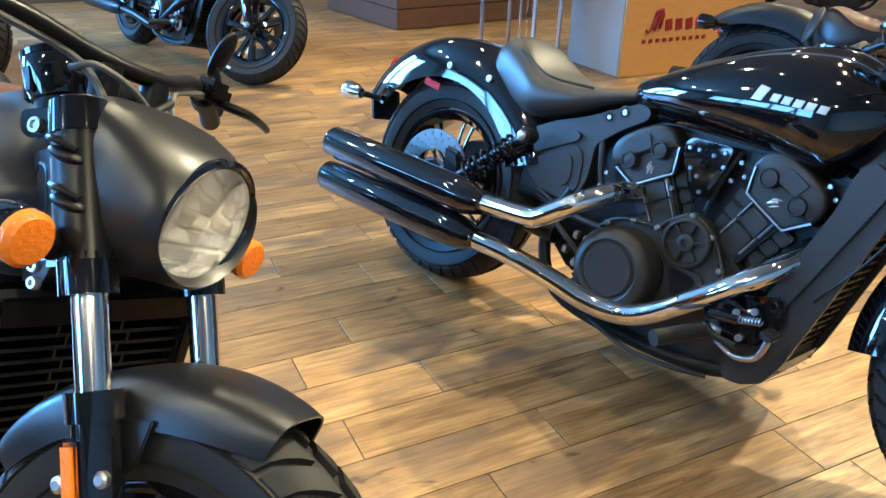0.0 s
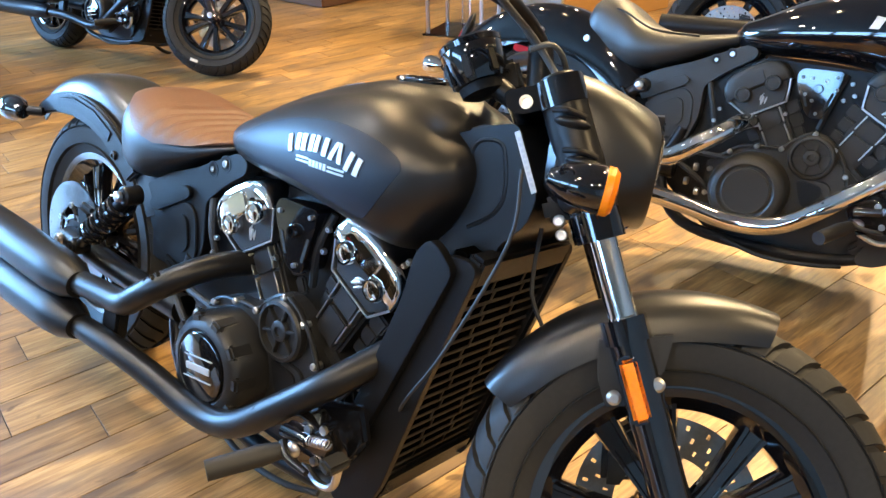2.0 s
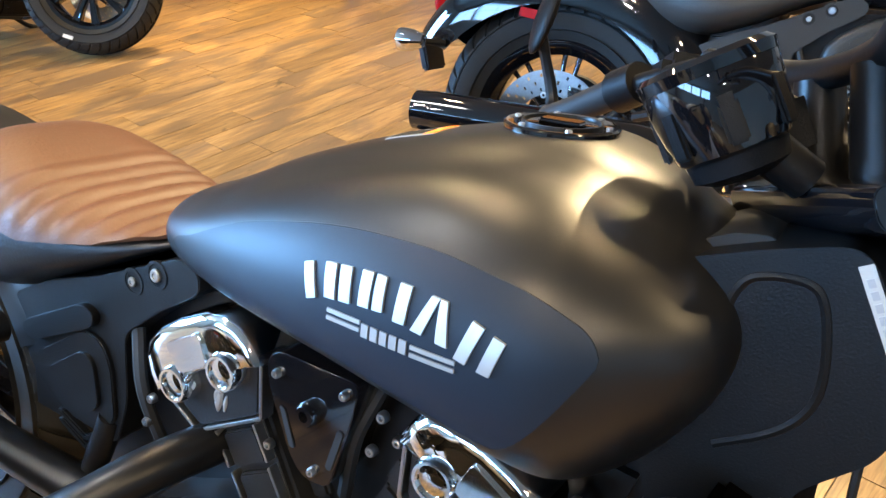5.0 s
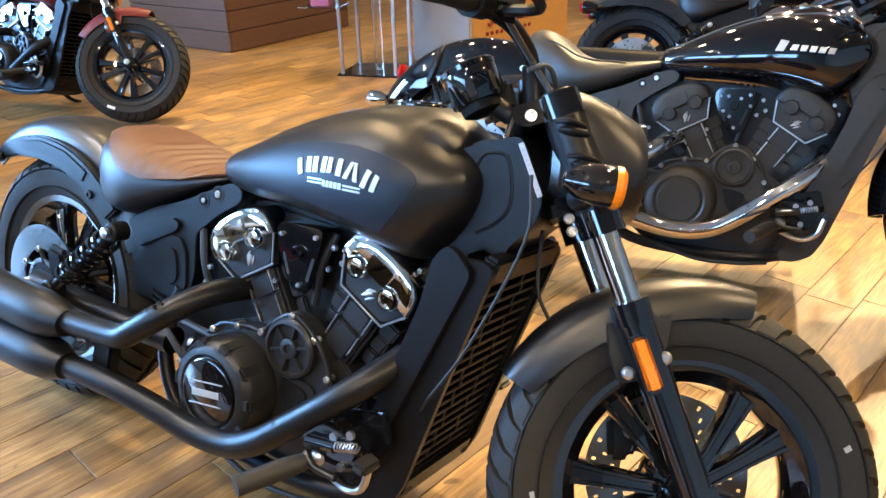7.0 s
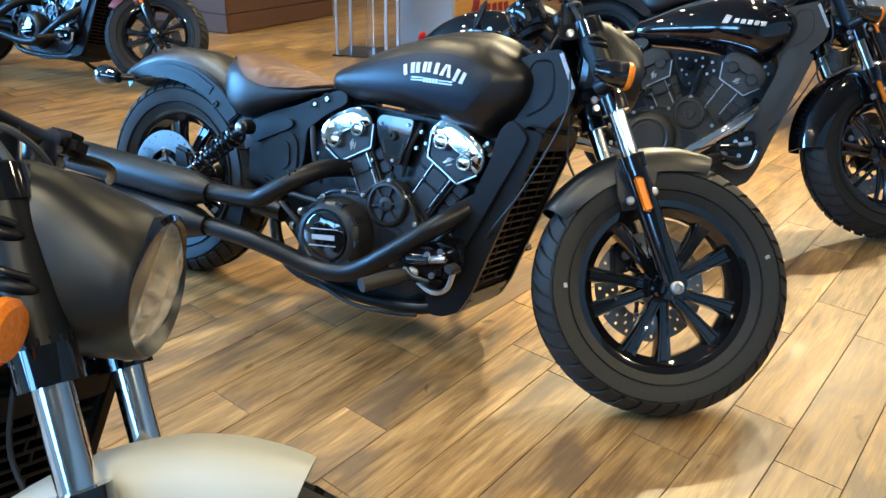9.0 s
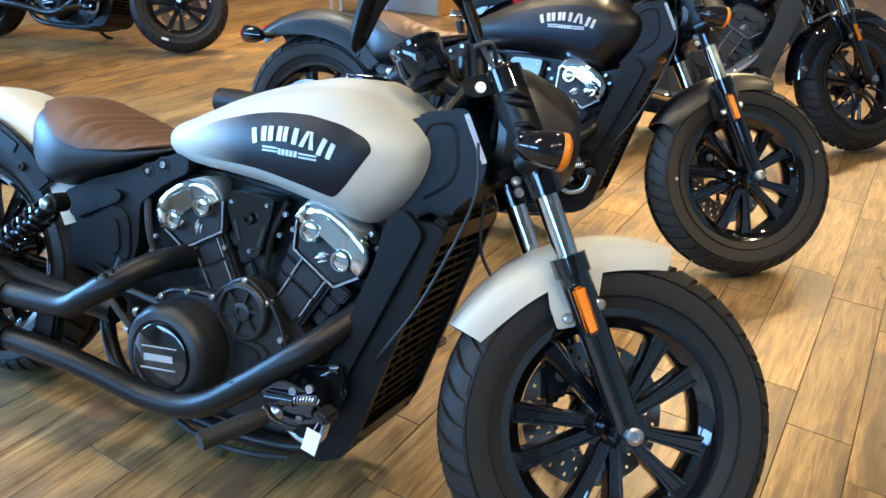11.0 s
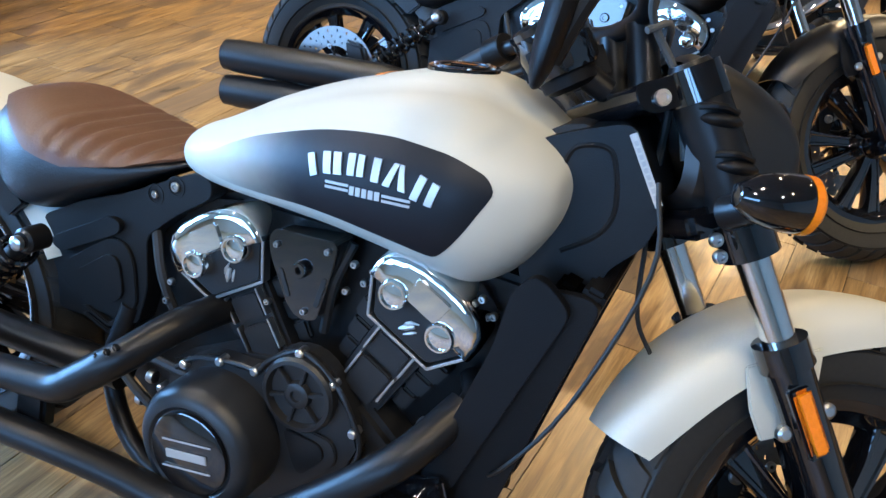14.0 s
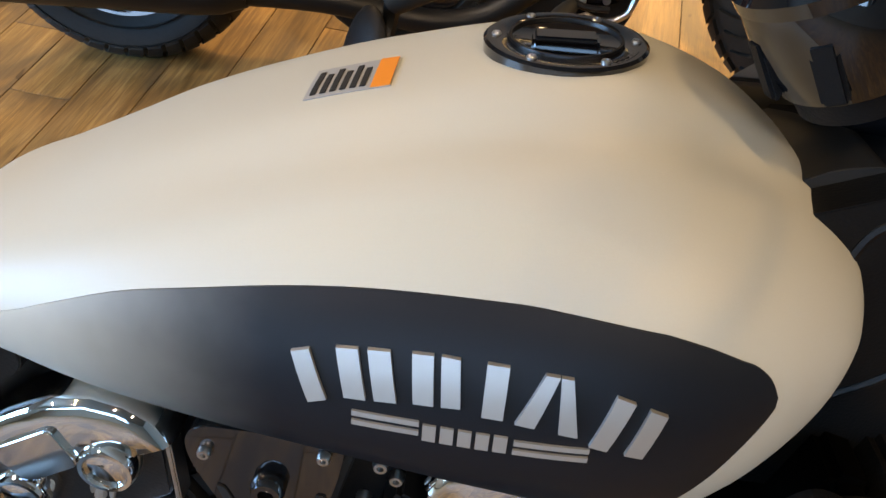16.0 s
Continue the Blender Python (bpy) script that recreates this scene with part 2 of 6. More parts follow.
def tube(pts, radius, n=12, sub=5, caps=True, bm=None, flat=1.0):
    """A round bar along a smooth path; radius a number or one per given point."""
    path = smooth_path(pts, sub)
    if isinstance(radius, (int, float)):
        radii = [radius] * len(path)
    else:
        radii = list(np.interp(np.linspace(0, 1, len(path)), np.linspace(0, 1, len(radius)), radius))
    tangent = [(path[min(i + 1, len(path) - 1)] - path[max(i - 1, 0)]).normalized() for i in range(len(path))]
    up = tangent[0].orthogonal().normalized()
    rings = []
    for p, t, r in zip(path, tangent, radii):
        up = (up - t * up.dot(t)).normalized()
        side = t.cross(up)
        rings.append([p + (up * math.cos(a) + side * math.sin(a) * flat) * r for a in (2 * math.pi * k / n for k in range(n))])
    return loft(rings, caps, bm)


def lathe(profile, centre, axis="y", n=48, bm=None, closed=False):
    """Turns (radius, height) rows round an axis through centre."""
    bm = bm or bmesh.new()
    cx, cy, cz = centre
    rows = []
    for k in range(n):
        a = 2 * math.pi * k / n
        c, s = math.cos(a), math.sin(a)
        row = []
        for r, h in profile:
            if axis == "y":
                p = (cx + r * c, cy + h, cz + r * s)
            elif axis == "x":
                p = (cx + h, cy + r * c, cz + r * s)
            else:
                p = (cx + r * c, cy + r * s, cz + h)
            row.append(bm.verts.new(p))
        rows.append(row)
    m = len(profile)
    for k in range(n):
        a, b = rows[k], rows[(k + 1) % n]
        for i in range(m if closed else m - 1):
            j = (i + 1) % m
            bm.faces.new((a[i], a[j], b[j], b[i]))
    if not closed:
        for i in (0, m - 1):
            if profile[i][0] > 1e-5:
                bm.faces.new([row[i] for row in rows])
    bmesh.ops.remove_doubles(bm, verts=bm.verts[:], dist=1e-6)
    return bm


def plate(outline, y0, y1, bev=0.004, bm=None, seg=2):
    """A side-view outline (x, z) made solid from y0 to y1, with rounded edges."""
    one = bmesh.new()
    a = [one.verts.new((x, y0, z)) for x, z in outline]
    b = [one.verts.new((x, y1, z)) for x, z in outline]
    n = len(a)
    one.faces.new(a)
    one.faces.new(b)
    for i in range(n):
        one.faces.new((a[i], a[(i + 1) % n], b[(i + 1) % n], b[i]))
    if bev:
        bmesh.ops.recalc_face_normals(one, faces=one.faces[:])
        bmesh.ops.bevel(one, geom=one.edges[:], offset=bev, segments=seg, affect="EDGES", clamp_overlap=True)
    return merge(bm, one)


def merge(bm, other):
    if bm is None:
        return other
    me = bpy.data.meshes.new("tmp")
    other.to_mesh(me)
    other.free()
    bm.from_mesh(me)
    bpy.data.meshes.remove(me)
    return bm


def block(size, m, bev=0.004, bm=None, seg=2):
    one = bmesh.new()
    bmesh.ops.create_cube(one, size=1.0)
    bmesh.ops.scale(one, vec=size, verts=one.verts[:])
    if bev:
        bmesh.ops.bevel(one, geom=one.edges[:], offset=bev, segments=seg, affect="EDGES", clamp_overlap=True)
    bmesh.ops.transform(one, matrix=m, verts=one.verts[:])
    return merge(bm, one)


def ball(radius, centre, scale=(1, 1, 1), bm=None, u=20, v=12):
    one = bmesh.new()
    bmesh.ops.create_uvsphere(one, u_segments=u, v_segments=v, radius=radius)
    bmesh.ops.scale(one, vec=scale, verts=one.verts[:])
    bmesh.ops.translate(one, vec=centre, verts=one.verts[:])
    return merge(bm, one)


def bolt(centre, radius=0.008, depth=0.006, bm=None, axis="y", sign=-1):
    """A domed bolt head that stands out along the axis."""
    d = depth * sign
    return merge(bm, lathe([(radius, 0), (radius, d * 0.6), (radius * 0.8, d), (radius * 0.45, d), (radius * 0.4, d * 0.5), (0, d * 0.5)], centre, axis, 12))


def shell(grid, thick, bm=None):
    """A curved sheet with thickness from rows of points; the thickness goes against the given normals' side."""
    bm = bm or bmesh.new()
    rows, cols = len(grid), len(grid[0])
    g = [[Vector(p) for p in row] for row in grid]
    outer, inner = [], []
    for i in range(rows):
        ro, ri = [], []
        for j in range(cols):
            du = g[min(i + 1, rows - 1)][j] - g[max(i - 1, 0)][j]
            dv = g[i][min(j + 1, cols - 1)] - g[i][max(j - 1, 0)]
            nrm = du.cross(dv)
            nrm = nrm.normalized() if nrm.length > 1e-9 else Vector((0, 0, 1))
            ro.append(bm.verts.new(g[i][j]))
            ri.append(bm.verts.new(g[i][j] - nrm * thick))
        outer.append(ro)
        inner.append(ri)
    for i in range(rows - 1):
        for j in range(cols - 1):
            bm.faces.new((outer[i][j], outer[i + 1][j], outer[i + 1][j + 1], outer[i][j + 1]))
            bm.faces.new((inner[i][j], inner[i][j + 1], inner[i + 1][j + 1], inner[i + 1][j]))
    for i in range(rows - 1):
        for j in (0, cols - 1):
            bm.faces.new((outer[i][j], outer[i + 1][j], inner[i + 1][j], inner[i][j]))
    for j in range(cols - 1):
        for i in (0, rows - 1):
            bm.faces.new((outer[i][j], outer[i][j + 1], inner[i][j + 1], inner[i][j]))
    return bm


def ease(x, xs, vs):
    """A smooth curve through (xs, vs)."""
    i = int(np.clip(np.searchsorted(xs, x) - 1, 0, len(xs) - 2))

    def slope(k):
        if k == 0 or k == len(xs) - 1:
            a, b = (0, 1) if k == 0 else (len(xs) - 2, len(xs) - 1)
            return (vs[b] - vs[a]) / (xs[b] - xs[a])
        return (vs[k + 1] - vs[k - 1]) / (xs[k + 1] - xs[k - 1])

    h = xs[i + 1] - xs[i]
    t = min(max((x - xs[i]) / h, 0), 1)
    return ((2 * t ** 3 - 3 * t * t + 1) * vs[i] + (t ** 3 - 2 * t * t + t) * h * slope(i)
            + (3 * t * t - 2 * t ** 3) * vs[i + 1] + (t ** 3 - t * t) * h * slope(i + 1))

# ---- motorcycles: x ahead, y to the bike's left, z up, from the ground midway between the wheels ----
AXLE_F, AXLE_R = Vector((0.781, 0, 0.32)), Vector((-0.781, 0, 0.323))
RAKE = radians(29)
STEER_FOOT, STEER_AXIS = Vector((0.901, 0, 0)), Vector((-math.sin(RAKE), 0, math.cos(RAKE)))
SIDES = (-1, 1)


def steer_matrix(degrees):
    return Matrix.Translation(STEER_FOOT) @ Matrix.Rotation(radians(degrees), 4, STEER_AXIS) @ Matrix.Translation(-STEER_FOOT)


def on_leg(z, y, ahead=0.0):
    """A point on the fork leg's line at height z."""
    return Vector((0.785 - 0.567 * (z - 0.32) + ahead, y, z))


def tyre_mesh(centre, radius, half, rim):
    prof = [(rim - 0.008, -half * 0.74), (rim + 0.006, -half * 0.84), (rim + 0.03, -half * 0.98), (rim + 0.06, -half),
            (radius - 0.03, -half * 0.92), (radius - 0.014, -half * 0.72), (radius - 0.004, -half * 0.38), (radius, 0)]
    prof = prof + [(r, -h) for r, h in prof[-2::-1]]
    inner = [(rim - 0.012, half * 0.6), (rim - 0.012, -half * 0.6)]
    worn = [(r - 0.009 if r > radius - 0.032 else r, h) for r, h in prof]
    bm = lathe(worn + inner, centre, "y", 96, closed=True)
    return bm, prof


def tread_mesh(centre, half, prof):
    bm = bmesh.new()
    # raised shoulder blocks with open sipes between them, and a ribbed crown
    xs = [0.0, 0.16, 0.40, 0.62, 0.80, 0.95]
    hs, rs = [h / half for r, h in prof[7:12]], [r for r, h in prof[7:12]]
    count = 40
    for k in range(count):
        for sgn in SIDES:
            base = 2 * math.pi * (k + (0.5 if sgn > 0 else 0)) / count
            step = 2 * math.pi / count
            low, top = [], []
            for q in xs[1:]:
                r = float(np.interp(q, hs, rs))
                skew = (q - 0.16) * 0.16
                lo, to = [], []
                for w in (0.13, 0.87):
                    a = base + step * w + skew
                    for lst, rr, hh in ((lo, r - 0.012, q), (to, r, q + 0.01)):
                        lst.append(bm.verts.new((centre[0] + rr * math.cos(a), centre[1] + sgn * hh * half, centre[2] + rr * math.sin(a))))
                low.append(lo)
                top.append(to)
            for a, b, c, d in zip(top, top[1:], low, low[1:]):
                bm.faces.new((a[0], a[1], b[1], b[0]))
                bm.faces.new((a[0], b[0], d[0], c[0]))
                bm.faces.new((a[1], c[1], d[1], b[1]))
            bm.faces.new((top[0][0], low[0][0], low[0][1], top[0][1]))
            bm.faces.new((top[-1][0], top[-1][1], low[-1][1], low[-1][0]))
    return bm


def rim_mesh(centre, rim, half):
    w = half * 0.78
    prof = [(rim + 0.006, -w), (rim + 0.008, -w + 0.006), (rim - 0.006, -w + 0.012), (rim - 0.024, -w * 0.5), (rim - 0.026, 0),
            (rim - 0.024, w * 0.5), (rim - 0.006, w - 0.012), (rim + 0.008, w - 0.006), (rim + 0.006, w),
            (rim - 0.010, w - 0.002), (rim - 0.042, w * 0.5), (rim - 0.047, 0), (rim - 0.042, -w * 0.5), (rim - 0.024, -w * 0.80), (rim - 0.020, -w + 0.005), (rim - 0.006, -w + 0.001)]
    return lathe(prof, centre, "y", 72, closed=True)


def spoke_mesh(centre, a, b, rim, thick, hub=0.045):
    ca, sa, cb, sb = math.cos(a), math.sin(a), math.cos(b), math.sin(b)
    x, y, z = centre
    pts = [(x + hub * ca, y - 0.018, z + hub * sa), (x + (hub * ca * 0.5 + rim * cb * 0.5), y - 0.02, z + (hub * sa * 0.5 + rim * sb * 0.5)), (x + rim * cb, y - 0.004, z + rim * sb)]
    return tube(pts, [thick * 1.25, thick * 0.95, thick * 1.3], 10, 4, flat=1.5)


def cast_spoke(centre, a, b, rim):
    """A flat-faced cast spoke that widens towards the rim, with a hollow down its face."""
    x, y, z = centre
    rings = []
    for t, wide, deep, out in ((0.0, 0.014, 0.020, -0.024), (0.25, 0.0135, 0.019, -0.026), (0.6, 0.0165, 0.018, -0.022), (0.88, 0.021, 0.018, -0.016), (1.0, 0.027, 0.020, -0.012)):
        r, ang = 0.038 + (rim - 0.038) * t, a + (b - a) * t
        ca, sa = math.cos(ang), math.sin(ang)
        ring = []
        for u, v in ((-1, -0.55), (-0.82, -1), (-0.55, -1), (-0.40, -0.86), (0.40, -0.86), (0.55, -1), (0.82, -1), (1, -0.55), (1, 1), (-1, 1)):
            ring.append((x + r * ca - u * wide * sa, y + out + v * deep, z + r * sa + u * wide * ca))
        rings.append(ring)
    return loft(rings)


def disc_mesh(centre, y, r0, r1):
    """A drilled brake disc: an annulus with rows of real holes."""
    bm = bmesh.new()
    n, radii = 120, [r0 + (r1 - r0) * k / 7 for k in range(8)]
    for yy in (y - 0.0025, y + 0.0025):
        rows = [[bm.verts.new((centre[0] + r * math.cos(2 * math.pi * k / n), yy, centre[2] + r * math.sin(2 * math.pi * k / n))) for r in radii] for k in range(n)]
        for k in range(n):
            for i in range(7):
                hole = (i == 1 and k % 5 == 0) or (i == 3 and k % 5 == 2) or (i == 5 and k % 5 == 4)
                if not hole:
                    a, b = rows[k], rows[(k + 1) % n]
                    bm.faces.new((a[i], a[i + 1], b[i + 1], b[i]))
    return bm


def hub_mesh(centre, half, r=0.05):
    return lathe([(0.012, -half), (r * 0.62, -half), (r * 0.7, -half + 0.012), (r * 0.7, -0.04), (r * 1.05, -0.03), (r * 1.1, 0.03), (r * 0.7, 0.04), (r * 0.7, half - 0.012), (r * 0.6, half), (0.012, half)], centre, "y", 32)


def wheel(bike, name, centre, radius, half, rim, style, disc_y, m=None):
    body, prof = tyre_mesh(centre, radius, half, rim)
    tyre = part(f"{name}_tyre", body, "rubber", bike, m=m, sharp=28)
    tagged(part("tread", tread_mesh(centre, half, prof), "rubber", tyre, sharp=28), kind="stuff")
    for r, w in ((rim + 0.018, 0.003), (rim + 0.062, 0.0015)):
        part("sidewall_rib", lathe([(r, -half * 0.9), (r + 0.002, -half * 1.02), (r + 0.004, -half * 0.9)], centre, "y", 72, closed=True), "rubber", tyre)
    rimo = part(f"{name}_rim", rim_mesh(centre, rim, half), "gloss_black", bike, "gloss black cast wheel rim", m=m)
    part("hub", hub_mesh(centre, 0.075), "gloss_black", rimo)
    if style == "bobber":
        for k in range(5):
            base = 2 * math.pi * k / 5 + radians(52)
            for s in SIDES:
                part("spoke", cast_spoke(centre, base + s * 0.24, base + s * 0.250, rim - 0.022), "gloss_black", rimo)
    else:
        for k in range(15):
            base = 2 * math.pi * k / 15
            part("spoke", spoke_mesh(centre, base, base + (0.10 if k % 2 else -0.10), rim - 0.018, 0.0055), "gloss_black", rimo)
    disc = part("brake_disc", disc_mesh(centre, disc_y, 0.082, 0.142), "disc_steel", bike, "drilled steel brake disc", m=m)
    carrier = lathe([(0.030, disc_y - 0.005), (0.048, disc_y - 0.005), (0.048, disc_y + 0.005), (0.030, disc_y + 0.005)], (centre[0], 0, centre[2]), "y", 40, closed=True)
    part("disc_carrier", carrier, "satin_black", disc)
    for k in range(7):
        a = 2 * math.pi * k / 7
        pts = [(centre[0] + r * math.cos(a + w), disc_y, centre[2] + r * math.sin(a + w)) for r, w in ((0.045, -0.35), (0.064, -0.12), (0.084, 0.0))]
        part("carrier_arm", tube(pts, [0.008, 0.005, 0.008], 8, 3), "satin_black", disc)
    for k in range(7):
        a = 2 * math.pi * k / 7
        p = (centre[0] + 0.081 * math.cos(a), disc_y - 0.003, centre[2] + 0.081 * math.sin(a))
        part("rivet", bolt(p, 0.008, 0.005), "steel", disc)
    return tyre


# fuel tank: stations along x with top, bottom, half width and the height of the widest line
TANK_X = [-0.204, -0.193, -0.150, -0.10, -0.045, 0.03, 0.10, 0.18, 0.25, 0.30, 0.35, 0.385, 0.402]
TANK_TOP = [0.721, 0.736, 0.755, 0.779, 0.806, 0.835, 0.856, 0.870, 0.868, 0.852, 0.828, 0.803, 0.786]
RIDGE_X = [-0.204, 0.06, 0.12, 0.18, 0.25, 0.285, 0.315, 0.335, 0.355, 0.375, 0.402]
RIDGE_H = [0.0, 0.0, 0.001, 0.005, 0.010, 0.012, 0.012, 0.0095, 0.0055, 0.0018, 0.0]
TANK_BOT = [0.676, 0.664, 0.655, 0.652, 0.652, 0.650, 0.645, 0.632, 0.616, 0.612, 0.648, 0.700, 0.738]
TANK_W = [0.060, 0.088, 0.114, 0.134, 0.153, 0.172, 0.185, 0.194, 0.194, 0.184, 0.156, 0.118, 0.065]
TANK_MID = [0.70, 0.702, 0.706, 0.712, 0.716, 0.722, 0.728, 0.734, 0.738, 0.742, 0.75, 0.755, 0.76]


def tank_at(x):
    return [ease(x, TANK_X, v) for v in (TANK_TOP, TANK_BOT, TANK_W, TANK_MID)]


def tank_point(x, a):
    top, bot, w, mid = tank_at(x)
    c, s = math.cos(a), math.sin(a)
    y = w * math.copysign(abs(c) ** (0.80 if s >= 0 else 0.66), c)
    z = mid + (top - mid) * abs(s) ** 1.0 if s >= 0 else mid - (mid - bot) * abs(s) ** 0.85
    if s > 0:
        # the raised deck round the cap that runs out into a narrow nose, with a shallow hollow beside it
        half = float(np.interp(x, [0.10, 0.20, 0.30, 0.35], [0.085, 0.080, 0.056, 0.046]))
        t = min(max((abs(y) - half + 0.022) / 0.044, 0.0), 1.0)
        z += ease(x, RIDGE_X, RIDGE_H) * (1 - t * t * (3 - 2 * t))
        z -= 0.0055 * math.exp(-((abs(y) - half - 0.012) / 0.022) ** 2) * min(max((x + 0.12) / 0.15, 0.0), 1.0) * min(max((0.30 - x) / 0.10, 0.0), 1.0) * max(0.0, s) ** 0.5
    return (x, y, z)


def tank_side(x, z, out=0.0):
    """The right side's surface at (x, z), pushed outwards."""
    top, bot, w, mid = tank_at(x)
    if z >= mid:
        s, full = min((z - mid) / (top - mid), 1.0), 0.80
    else:
        s, full = min((mid - z) / (mid - bot), 1.0) ** (1 / 0.85), 0.66
    c = math.sqrt(max(0.0, 1 - s * s))
    return Vector((x, -w * c ** full - out, z))


def tank_mesh():
    xs = list(np.linspace(TANK_X[0], TANK_X[0] + 0.03, 6)) + list(np.linspace(-0.172, 0.325, 44)) + list(np.linspace(0.331, TANK_X[-1], 18))
    rings = [[Vector(tank_point(x, 2 * math.pi * k / 96)) for k in range(96)] for x in xs]
    for end, way in ((0, -1), (-1, 1)):
        base = rings[end]
        mid = sum(base, Vector()) / 96
        for g, out in ((0.86, 0.006), (0.60, 0.010), (0.25, 0.012)):
            ring = [mid + (p - mid) * g + Vector((way * out, 0, 0)) for p in base]
            rings = [ring, *rings] if end == 0 else [*rings, ring]
    return loft(rings)


PANEL_X = [-0.150, -0.140, -0.105, -0.072, -0.028, 0.0174, 0.0785, 0.133, 0.19, 0.22, 0.258, 0.268, 0.285, 0.300, 0.311, 0.320, 0.325]
PANEL_TOP = [0.706, 0.713, 0.726, 0.742, 0.761, 0.775, 0.791, 0.800, 0.804, 0.8025, 0.798, 0.796, 0.791, 0.785, 0.780, 0.772, 0.763]
PANEL_BOT = [0.702, 0.697, 0.689, 0.687, 0.688, 0.690, 0.692, 0.688, 0.680, 0.675, 0.668, 0.672, 0.690, 0.712, 0.731, 0.747, 0.757]


def top_patch(x0, x1, y0, y1, lift):
    """A thin sheet laid on the tank's top between two x and two y."""
    grid = []
    for x in np.linspace(x0, x1, 5):
        row = []
        for y in np.linspace(y0, y1, 6):
            top, bot, w, mid = tank_at(x)
            c = min(abs(y) / w, 1.0) ** (1 / 0.80)
            z = tank_point(x, math.acos(c) if y >= 0 else math.pi - math.acos(c))[2]
            row.append((x, y, z + lift))
        grid.append(row)
    return shell(grid, 0.0006)


def tank_panel_mesh():
    xs = [PANEL_X[0] + (PANEL_X[-1] - PANEL_X[0]) * (1 - (1 - u) ** 1.9) for u in np.linspace(0, 1, 64)]
    grid = []
    for x in xs:
        t, b = ease(x, PANEL_X, PANEL_TOP), ease(x, PANEL_X, PANEL_BOT)
        grid.append([tank_side(x, b + (t - b) * k / 14, 0.0012) for k in range(15)])
    bm = bmesh.new()
    rows = [[bm.verts.new(p) for p in row] for row in grid]
    for a, b in zip(rows, rows[1:]):
        for i in range(14):
            bm.faces.new((a[i], a[i + 1], b[i + 1], b[i]))
    edge = [v for v in (rows[0][::1])] + [r[-1] for r in rows[1:]] + rows[-1][-2::-1] + [r[0] for r in rows[-2:0:-1]]
    low = [bm.verts.new(v.co + Vector((0, 0.003, 0))) for v in edge]
    n = len(edge)
    for i in range(n):
        bm.faces.new((edge[i], edge[(i + 1) % n], low[(i + 1) % n], low[i]))
    return bm


def badge_plate(quad, lift=0.0035):
    """A raised plain bar on the tank's side from four (x, z) corners."""
    (ax, az), (bx, bz), (cx, cz), (dx, dz) = quad
    bm = bmesh.new()
    rows_o, rows_i = [], []
    for i in range(4):
        u = i / 3
        ro, ri = [], []
        for j in range(4):
            v = j / 3
            x = (ax * (1 - u) + bx * u) * (1 - v) + (dx * (1 - u) + cx * u) * v
            z = (az * (1 - u) + bz * u) * (1 - v) + (dz * (1 - u) + cz * u) * v
            ro.append(bm.verts.new(tank_side(x, z, lift)))
            ri.append(bm.verts.new(tank_side(x, z, -0.001)))
        rows_o.append(ro)
        rows_i.append(ri)
    for i in range(3):
        for j in range(3):
            bm.faces.new((rows_o[i][j], rows_o[i + 1][j], rows_o[i + 1][j + 1], rows_o[i][j + 1]))
        for j in (0, 3):
            bm.faces.new((rows_o[i][j], rows_o[i + 1][j], rows_i[i + 1][j], rows_i[i][j]))
            bm.faces.new((rows_o[j][i], rows_o[j][i + 1], rows_i[j][i + 1], rows_i[j][i]))
    return bm


def tank_badge(tank):
    """Plain bars where the maker's name stands: raised bars on an arch over a thin double line."""
    for quad in (((0.0898, 0.7375), (0.0997, 0.7415), (0.0895, 0.7670), (0.0799, 0.7636)),
                 ((0.1089, 0.7455), (0.1202, 0.7467), (0.1147, 0.7727), (0.1033, 0.7710)), ((0.1246, 0.7476), (0.1359, 0.7490), (0.1310, 0.7750), (0.1195, 0.7736)),
                 ((0.1442, 0.7508), (0.1545, 0.7516), (0.1525, 0.7776), (0.1418, 0.7766)), ((0.1582, 0.7521), (0.1678, 0.7530), (0.1655, 0.7780), (0.1562, 0.7780)),
                 ((0.1784, 0.7505), (0.1889, 0.7505), (0.1893, 0.7785), (0.1785, 0.7785)),
                 ((0.1948, 0.7494), (0.2045, 0.7485), (0.2135, 0.7772), (0.2065, 0.7774)), ((0.2165, 0.7470), (0.2260, 0.7460), (0.2200, 0.7768), (0.2140, 0.7772)),
                 ((0.2323, 0.7410), (0.2415, 0.7388), (0.2510, 0.7675), (0.2415, 0.7705)), ((0.2505, 0.7368), (0.2599, 0.7350), (0.2675, 0.7615), (0.2585, 0.7645))):
        part("badge_bar", badge_plate(quad), "silver", tank)
    for x0, x1, z0, z1 in ((0.113, 0.148, 0.7362, 0.7380), (0.196, 0.2335, 0.7362, 0.7366)):
        for dz in (0.0, -0.0062):
            part("badge_line", badge_plate([(x0, z0 + dz - 0.0016), (x1, z1 + dz - 0.0016), (x1, z1 + dz + 0.0016), (x0, z0 + dz + 0.0016)], 0.0025), "silver", tank)
    for k in range(5):
        x = 0.1500 + 0.0090 * k
        part("badge_line", badge_plate([(x, 0.7275 + 0.0002 * k), (x + 0.0068, 0.7276 + 0.0002 * k), (x + 0.0068, 0.7384 + 0.0002 * k), (x, 0.7383 + 0.0002 * k)], 0.0025), "silver", tank)


